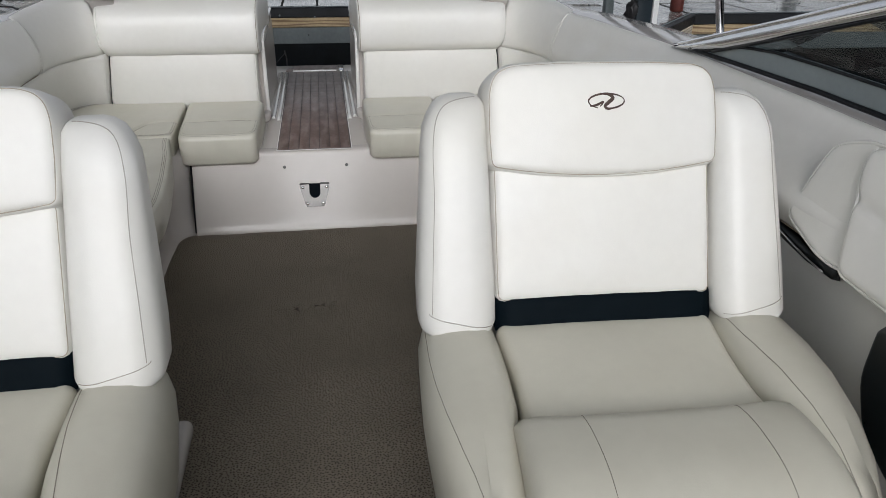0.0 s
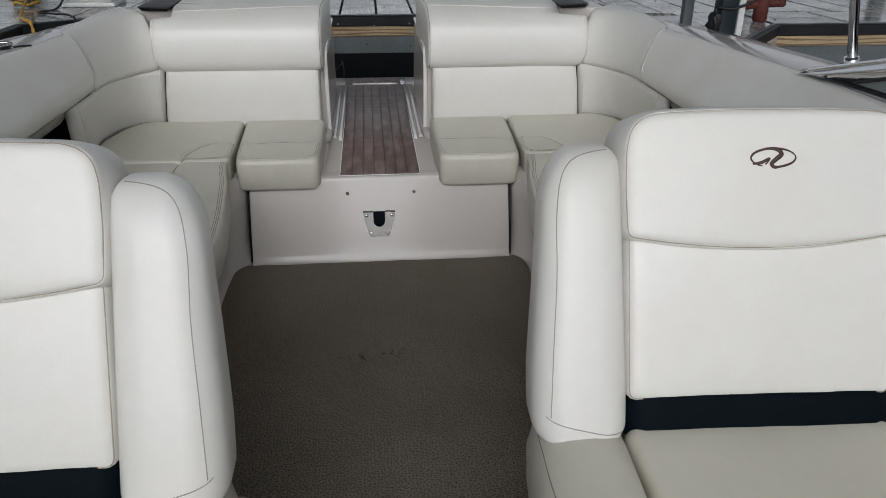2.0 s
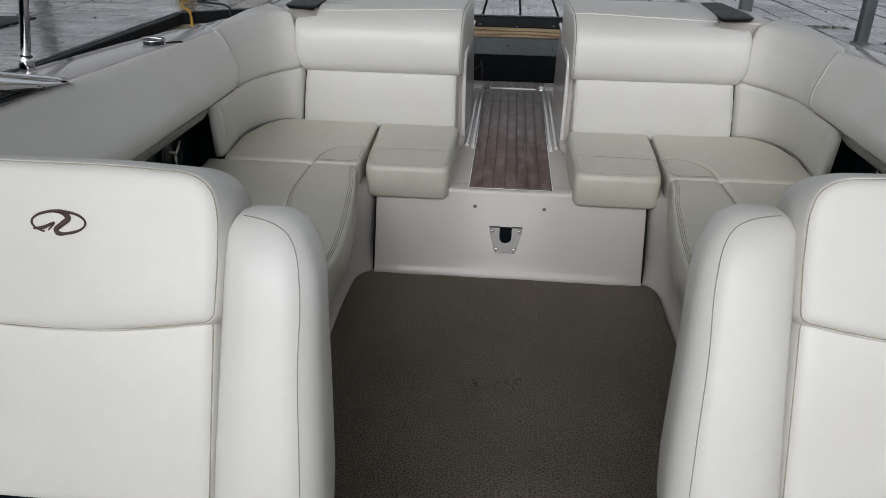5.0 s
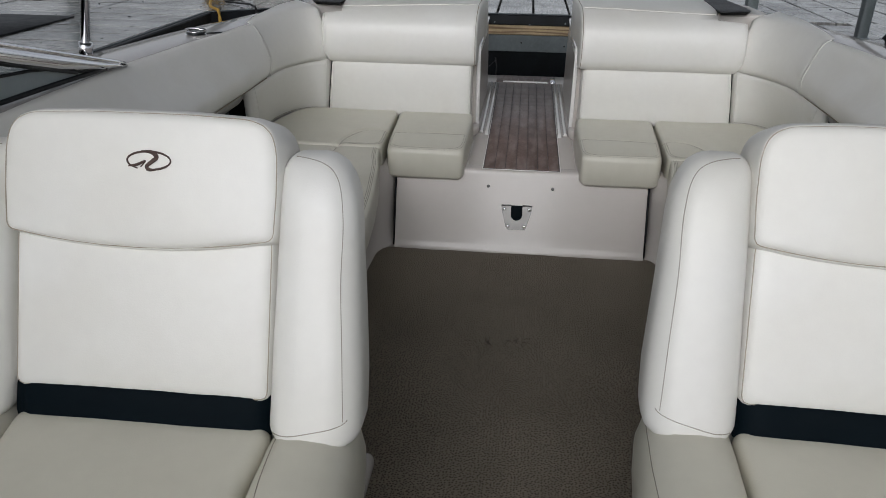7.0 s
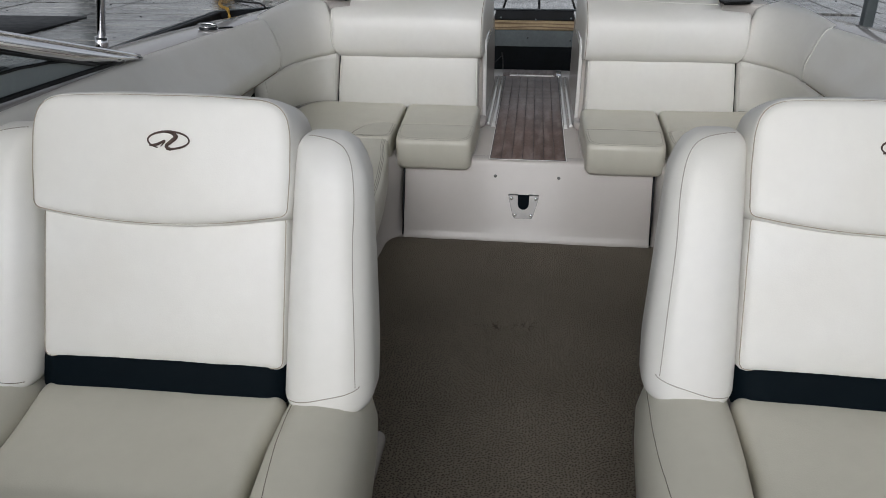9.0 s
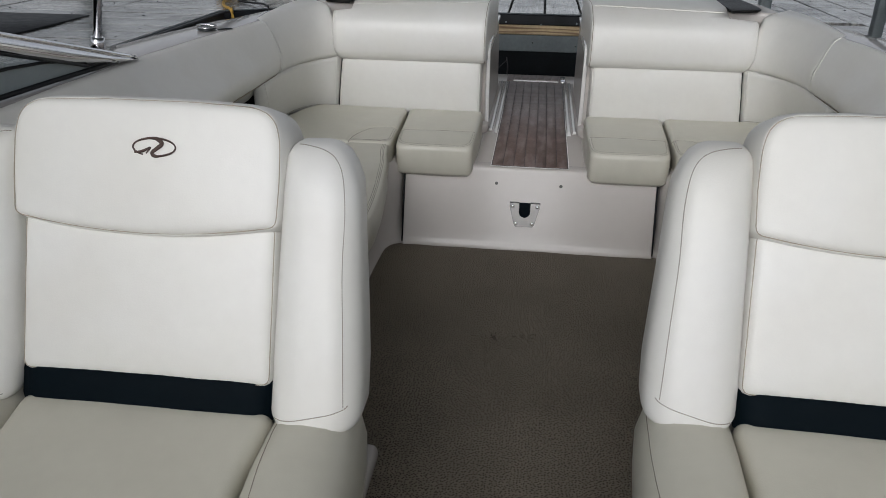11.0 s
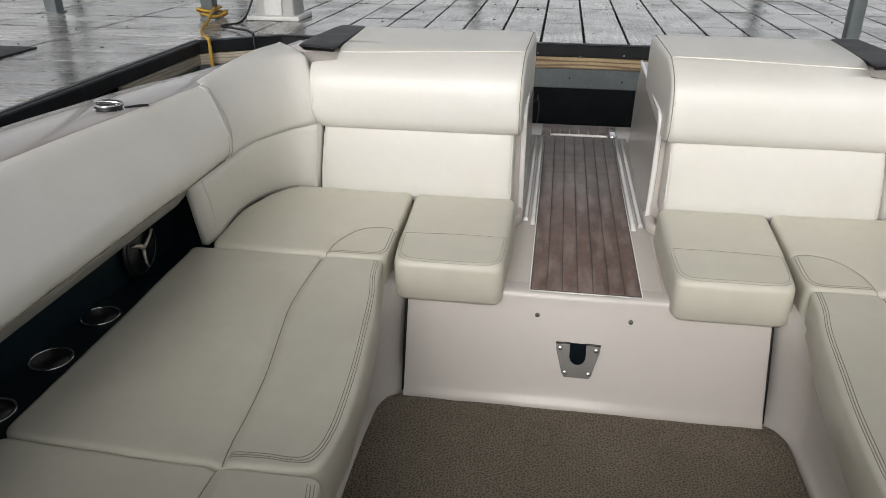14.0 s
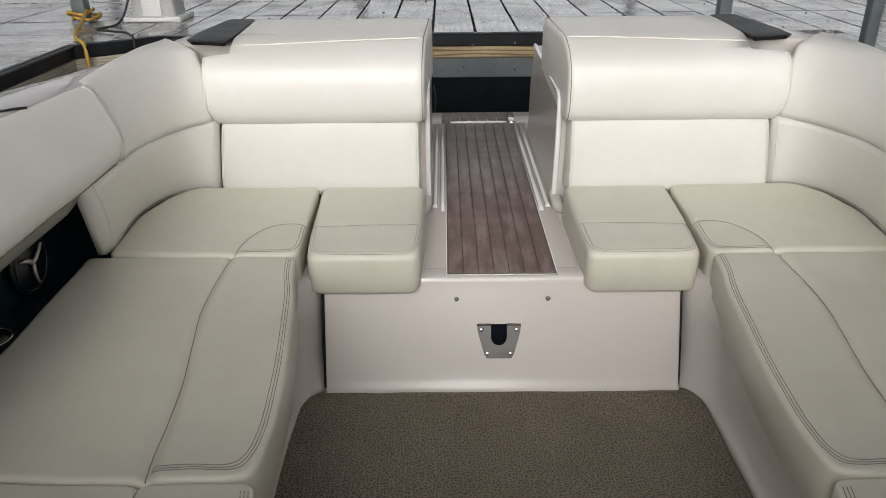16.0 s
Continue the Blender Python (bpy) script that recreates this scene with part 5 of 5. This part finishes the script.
    # shell behind and beneath
    shell = solid([[(u * w, vy(z) + dd, z) for u, dd in ((-1, 0.055), (-0.97, 0.105), (-0.8, 0.13), (0.8, 0.13), (0.97, 0.105), (1, 0.055))] for z, w in ((0.12, 0.28), (0.3, 0.32), (0.5, 0.325), (0.66, 0.29), (0.76, 0.235), (0.83, 0.185), (0.87, 0.15))])
    put("shell", shell, VINYL, seat)
    put("pedestal", box(-0.27, 0.27, -0.42, 0.02, 0.0, 0.33, 0.03, 3), VINYL, seat)
    return seat


seat_r = build_seat()
seat_r.matrix_world = pose(0.556, -1.613, 0, 0, 0, -2.2)
seat_l = copy_thing(seat_r, pose(-0.582, -1.690, 0, 0, 0, 0.5))
for o in seat_l.children:
    if o.name.startswith("emblem"):
        o.location.x += 0.022
for s in (-1, 1):
    pl = box(0.315, 1.0, -2.5, -1.215, -0.012, 0.035, 0.02, 4)
    pl.transform(Matrix.Diagonal((s, 1, 1, 1)))
    tagged(part("seat_plinth", pl, GEL), "low white moulded plinth under the bucket seat", "plinth", kind="structure")

# ---- windshield ----
def windshield(s):
    ws = thing("windshield", (s * 1.08, -1.5, 0.82), "curved boat windshield side with polished rail and grey lower frame", "windshield", "windshield sides")
    tip, end = (-0.70, 0.826), (-3.0, 1.49)

    def top(y):
        return tip[1] + (tip[0] - y) * 0.288

    def a_of(y):
        return 1.083 + 0.05 * max(0, min(1, (tip[0] - y) / 0.6))
    ys = [-0.69, -0.72, -0.80, -0.95, -1.2, -1.6, -2.0, -2.5, -3.0]
    rings = []
    for y in ys:
        w = 0.040 * min(1, 0.12 + (tip[0] - y + 0.01) / 0.22)
        a, z = a_of(y), max(top(y), 0.822)
        lean = -0.02 * (tip[0] - y)
        sec = [(a + lean - 0.014, z - w), (a + lean - 0.018, z - w * 0.5), (a + lean - 0.014, z - 0.008), (a + lean - 0.006, z), (a + lean + 0.01, z + 0.002), (a + lean + 0.02, z - 0.006), (a + lean + 0.018, z - w)]
        rings.append([(s * x, y, zz) for x, zz in sec])
    put("top_rail", solid(rings), CHROME, ws)
    put("rail_bead", tube([(s * (a_of(y) - 0.02 * (tip[0] - y) - 0.006), y, max(top(y), 0.822) + 0.001) for y in ys], 0.006, 8), CHROME, ws)
    base = lambda y: deck_z(y) + 0.016
    rings = []
    ys2 = [-0.78, -0.83, -0.88, -0.93, -0.98, -1.05, -1.15, -1.3, -1.6, -2.2, -3.0]

    def frame_h(y):
        return max(0.003, min(0.050, 0.012 + 0.14 * (-0.83 - y), top(y) - base(y) - 0.036))
    for y in ys2:
        h = frame_h(y)
        a = a_of(y)
        rings.append([(s * x, y, z) for x, z in ((a - 0.008, base(y)), (a - 0.012, base(y) + h), (a + 0.006, base(y) + h), (a + 0.01, base(y)))])
    put("lower_frame", solid(rings), FRAME, ws, "grey lower frame", False)
    put("gasket", tube([(s * (a_of(y) - 0.010), y, base(y) - 0.004) for y in [-0.78] + ys2], 0.006, 6), RUBBER, ws)
    put("glazing_bead", tube([(s * (a_of(y) - 0.012), y, base(y) + frame_h(y)) for y in ys2], 0.004, 6), RUBBER, ws)
    put("rail_gasket", tube([(s * (a_of(y) - 0.02 * (tip[0] - y) - 0.012), y, max(top(y), 0.822) - 0.041) for y in [-0.90, -1.1, -1.6, -2.2, -3.0]], 0.004, 6), RUBBER, ws)
    g = solid([[(s * x, y, z) for x, z in ((a_of(y) - 0.003, base(y) + frame_h(y) - 0.003), (a_of(y) - 0.02 * (tip[0] - y) - 0.001, top(y) - 0.03), (a_of(y) - 0.02 * (tip[0] - y) + 0.003, top(y) - 0.03), (a_of(y) + 0.001, base(y) + frame_h(y) - 0.003))] for y in (-0.88, -0.98, -1.15, -1.4, -2.0, -3.0)])
    pane = put("pane", g, GLASS, ws, "clear tinted pane", False)
    pane.visible_shadow = False
    for y in (-0.79,):
        put("screw", disc((s * (a_of(y) - 0.02), y, top(y) - 0.022), 0.004, 0.004, "x", 10), BRUSHED, ws)
    px, py = (1.285, -0.57) if s > 0 else (1.315, -0.47)
    st = thing("canopy_pole", (s * px, py, 0.81), "slim polished steel canopy pole on the gunwale", "pole", "canopy poles")
    put("pole", tube([(s * px, py, 0.81), (s * (px - 0.27), py - 0.03, 2.1)], 0.0125, 14), CHROME, st)
    put("socket", tube([(s * px, py, 0.80), (s * (px - 0.006), py, 0.835)], 0.019, 20), CHROME, st)


for s in (-1, 1):
    windshield(s)

# ---- cleat ----
def cleat(x, y, z):
    cl = thing("pop_up_cleat", (x, y, z), "low polished pop-up cleat with a dark pull-up top on the gunwale", "cleat", "gunwale cleats")
    put("flange", disc((x, y, z - 0.002), 0.036, 0.006, "z", 36, 0.002), CHROME, cl)
    put("body", disc((x, y, z + 0.004), 0.031, 0.010, "z", 36, 0.003), BLACK, cl, "black body")
    put("collar", ring((x, y, z + 0.013), 0.027, 0.003), CHROME, cl)
    put("horn", solid([[(x + u, y + w * c, z + h + 0.004 * d) for c, d in ((-1, 0), (-0.6, 0.8), (0, 1), (0.6, 0.8), (1, 0), (0, -1))] for u, w, h in ((-0.036, 0.004, 0.016), (-0.026, 0.009, 0.019), (-0.01, 0.012, 0.021), (0.01, 0.012, 0.021), (0.026, 0.009, 0.019), (0.036, 0.004, 0.016))]), CHROME, cl)
    put("latch", tube([(x + 0.03, y + 0.012, z + 0.003), (x + 0.05, y + 0.03, z + 0.004), (x + 0.07, y + 0.045, z + 0.003)], 0.003, 6, 8), BLACK, cl, "short dark pull cord")


cleat(-1.104, -0.155, 0.810)

# ---- things on the dock ----
def post(x, y, w, material, label, name="dock_post", extra=None):
    p = thing(name, (x, y, DOCK_Z), label, "post", "dock posts")
    put("column", box(x - w / 2, x + w / 2, y - w / 2, y + w / 2, DOCK_Z, ROOF_Z - 0.3, 0.008), material, p)
    put("foot_plate", box(x - w * 0.62, x + w * 0.62, y - w * 0.62, y + w * 0.62, DOCK_Z - 0.004, DOCK_Z + 0.008, 0.003), material, p)
    return p


post(-2.43, 3.2, 0.085, GALV, "square galvanised dock post with yellow rope round its foot")
post(-3.62, 3.28, 0.09, GALV, "square galvanised dock post on wet planks")
post(1.53, 2.98, 0.075, GALV, "slim galvanised dock post near the walkway edge")
rp = post(2.0, 1.72, 0.10, DARKSTEEL, "dark painted steel dock post with a white side")
put("white_side", box(2.054, 2.09, 1.67, 1.77, DOCK_Z, 3.9, 0.004), WHITEPAINT, rp, "white painted flange")
lp = post(-2.95, 1.05, 0.11, DARKSTEEL, "dark painted steel dock post on the finger")
put("white_side", box(-2.95, -2.87, 0.94, 0.99, DOCK_Z, 3.9, 0.004), WHITEPAINT, lp, "white painted flange")
for x, y in ((-6.5, 5.2), (-4.2, 7.9), (-1.2, 8.2), (2.2, 8.1), (5.2, 7.8), (4.4, 3.9), (6.8, 3.9), (-6.6, 8.0)):
    post(x, y, 0.1, GALV, "galvanised dock post far along the walkway")
post(1.9, 2.02, 0.06, GALV, "slim galvanised post behind the dark dock post")
bb = thing("rope_bundle", (1.9, 1.66, DOCK_Z), "bundle of black rope and cloth tied round the dark post", "rope")
lump = bmesh.new()
bmesh.ops.create_icosphere(lump, subdivisions=3, radius=1.0)
for v in lump.verts:
    k = 0.75 + 0.55 * noise.noise(v.co * 2.1) + 0.15 * noise.noise(v.co * 6.0)
    v.co = Vector((1.915 + v.co.x * 0.045 * k, 1.66 + v.co.y * 0.045 * k, DOCK_Z + 0.085 + v.co.z * 0.085 * k))
put("bundle", lump, CABLE, bb)
put("tie", tube([(1.92, 1.655, DOCK_Z + 0.16), (2.0, 1.655, DOCK_Z + 0.15), (2.08, 1.66, DOCK_Z + 0.17), (2.13, 1.66, DOCK_Z + 0.19)], 0.008, 7, 14), CABLE, bb)
rw = thing("valve_wheel", (2.5, 2.2, DOCK_Z), "rusty red iron fitting standing on the dock", "valve")
put("body", disc((2.46, 2.2, DOCK_Z), 0.045, 0.15, "z", 16, 0.01), RUST, rw)
put("arm", tube([(2.36, 2.2, DOCK_Z + 0.10), (2.46, 2.2, DOCK_Z + 0.11), (2.58, 2.2, DOCK_Z + 0.115)], 0.027, 10, 8), RUST, rw)
put("knob", disc((2.58, 2.2, DOCK_Z + 0.09), 0.035, 0.05, "z", 14, 0.01), RUST, rw)

ped = thing("power_pedestal", (-1.98, 3.3, DOCK_Z), "white dock power pedestal with red sockets", "power pedestal")


def taper(x0, x1, y0, y1, z0, z1, k):
    cx, cy = (x0 + x1) / 2, (y0 + y1) / 2
    rings = []
    for z, f in ((z0, 1), (z0 + (z1 - z0) * 0.5, (1 + k) / 2), (z1, k)):
        rings.append([(cx + a * f, cy + b * f, z) for a, b in rounded_rect(x1 - x0, y1 - y0, 0.02, 4)])
    return solid(rings)


put("base", box(-2.16, -1.80, 3.16, 3.44, DOCK_Z, DOCK_Z + 0.03, 0.006), WHITEPAINT, ped)
put("body", taper(-2.12, -1.84, 3.19, 3.41, DOCK_Z + 0.028, DOCK_Z + 0.75, 0.72), WHITEPAINT, ped)
put("door", box(-2.04, -1.92, 3.18, 3.192, DOCK_Z + 0.035, DOCK_Z + 0.142, 0.003), WHITEPAINT, ped, "white access door")
for x in (-2.06, -1.985, -1.91):
    put("socket", disc((x, 3.205, DOCK_Z + 0.182), 0.028, 0.05, "y", 16, 0.006), RED, ped, "red socket")
put("socket_rail", box(-2.10, -1.87, 3.182, 3.205, DOCK_Z + 0.147, DOCK_Z + 0.163, 0.004), RED, ped, "red rail")

yr = thing("yellow_rope", (-2.4, 3.15, DOCK_Z), "yellow mooring rope looped round the post and over the edge", "rope")
loop = []
for k in range(44):
    a = radians(k * 18)
    loop.append((-2.43 + (0.085 + 0.03 * math.sin(k * 0.4)) * math.cos(a), 3.2 + (0.085 + 0.03 * math.cos(k * 0.3)) * math.sin(a), DOCK_Z + 0.018 + 0.10 * (k / 60) ** 1.5 + 0.01 * math.sin(k)))
put("coil", tube(loop, 0.0095, 7), YELLOW, yr)
put("tail", tube([(-2.36, 3.12, DOCK_Z + 0.08), (-2.31, 2.9, DOCK_Z + 0.03), (-2.22, 2.62, DOCK_Z + 0.016), (-2.12, 2.43, DOCK_Z + 0.018), (-2.065, 2.352, DOCK_Z + 0.018), (-2.035, 2.315, DOCK_Z - 0.04), (-2.03, 2.31, DOCK_Z - 0.55)], 0.0105, 7, 50), YELLOW, yr)
pc = thing("power_cable", (-1.9, 2.9, DOCK_Z), "thin black power cable from the pedestal over the edge", "cable")
put("cable", tube([(-2.07, 3.19, DOCK_Z + 0.3), (-2.10, 3.12, DOCK_Z + 0.12), (-2.15, 3.05, DOCK_Z + 0.010), (-2.2, 2.85, DOCK_Z + 0.010), (-2.06, 2.74, DOCK_Z + 0.012), (-1.89, 2.56, DOCK_Z + 0.022), (-1.835, 2.47, DOCK_Z - 0.04), (-1.83, 2.46, DOCK_Z - 0.5)], 0.007, 7, 60), CABLE, pc)
dm = thing("rubber_mat", (-3.3, 2.0, DOCK_Z), "dark rubber mat lying on the wet dock", "mat")
put("mat", box(-3.60, -2.84, 1.20, 1.97, DOCK_Z, DOCK_Z + 0.012, 0.004), RUBBER, dm)

# ---- dock planks ----
meshes = {}


def plank(x0, x1, y0, y1, obj):
    """One board, grain along its longer side, sharing its mesh with alike boards."""
    w, d = round(x1 - x0, 3), round(y1 - y0, 3)
    if (w, d) not in meshes:
        bm = box(-w / 2 + 0.007, w / 2 - 0.007, -d / 2 + 0.006, d / 2 - 0.006, -0.04, 0, 0.003, 1)
        me = bpy.data.meshes.new("plank")
        bm.to_mesh(me)
        bm.free()
        me.materials.append(PLANK_X if w > d else PLANK)
        meshes[(w, d)] = me
    c = ((x0 + x1) / 2, (y0 + y1) / 2, DOCK_Z + random.uniform(-0.002, 0.002))
    if obj:
        p = new("plank", meshes[(w, d)])
        p.parent, p.location = dock, c
        p.rotation_euler = (random.uniform(-0.004, 0.004), random.uniform(-0.004, 0.004), 0)
        for k in range(random.choice((0, 1, 1, 2))):
            u = random.choice((-0.36, -0.33, 0.0, 0.34, 0.37)) + random.uniform(-0.02, 0.02)
            v = random.uniform(-0.3, 0.3)
            screws.append((c[0] + (u if w > d else v) * w, c[1] + (v if w > d else u) * d))
    else:
        rest.append((meshes[(w, d)], c))


rest, screws = [], []
# across the slip's end: short boards running away from the edge
ROW, COL = 0.765, 0.245
for r in range(8):
    for c in range(-10, 34):
        x0 = 0.03 + (c - 6) * COL
        if x0 < -2.09:
            continue
        near = r < 5 and -1.6 < x0 < 2.2
        y0 = EDGE_Y + 0.035 + r * ROW
        plank(x0, x0 + COL, y0, y0 + ROW, near)
for r in range(8):
    plank(FINGER_L - 0.04, 0.03 - 8 * COL, EDGE_Y + 0.035 + r * ROW, EDGE_Y + 0.035 + (r + 1) * ROW, False)
# the finger and the walkway beyond it: boards lying across
W2, D2 = 0.77, 0.25
for r in range(40):
    y0 = -3.3 + r * D2
    for c in range(9):
        x1 = FINGER_L - 0.04 - c * W2
        near = c < 4 and 0.4 < y0 < 5.2
        plank(x1 - W2, x1, y0, y0 + D2, near)
for r in range(16):
    y0 = -1.5 + r * D2
    plank(FINGER_R + 0.04, 2.05, y0, y0 + D2, False)
for r in range(2):
    for c in range(14):
        x0 = 2.52 + c * 0.5
        plank(x0, x0 + 0.5, 2.085 + r * 0.27, 2.085 + (r + 1) * 0.27, c < 5)
for tri in ([(FINGER_L - 0.04, 2.31), (-1.71, EDGE_Y + 0.03), (FINGER_L - 0.04, EDGE_Y + 0.03)], [(1.29, EDGE_Y + 0.03), (FINGER_R + 0.035, 2.14), (FINGER_R + 0.035, EDGE_Y + 0.03)], [(2.05, 1.56), (2.49, 2.08), (2.49, EDGE_Y + 0.03), (2.05, EDGE_Y + 0.03)]):
    t = bmesh.new()
    lo, hi = [t.verts.new((x, y, DOCK_Z - 0.04)) for x, y in tri], [t.verts.new((x, y, DOCK_Z - 0.001)) for x, y in tri]
    t.faces.new(lo)
    t.faces.new(hi)
    for k in range(len(tri)):
        t.faces.new((lo[k], lo[(k + 1) % len(tri)], hi[(k + 1) % len(tri)], hi[k]))
    put_dock("corner_board", t, PLANK)
bm = bmesh.new()
for me, c in rest:
    k = len(bm.verts)
    bm.from_mesh(me)
    bm.verts.ensure_lookup_table()
    bmesh.ops.translate(bm, vec=c, verts=bm.verts[k:])
far = put_dock("far_planks", bm, PLANK)
far["kind"] = "stuff"
bm = bmesh.new()
for x, y in screws:
    r = random.uniform(0.004, 0.008)
    lo = [bm.verts.new((x + r * math.cos(a), y + r * 1.2 * math.sin(a), DOCK_Z - 0.004)) for a in (0, 1.05, 2.09, 3.14, 4.19, 5.24)]
    hi = [bm.verts.new((v.co.x, v.co.y, DOCK_Z + 0.0026)) for v in lo]
    bm.faces.new(hi)
    for i in range(6):
        bm.faces.new((lo[i], lo[(i + 1) % 6], hi[(i + 1) % 6], hi[i]))
heads = put_dock("screw_heads", bm, RUBBER, "dark screw heads in the planks")
heads["kind"] = "stuff"
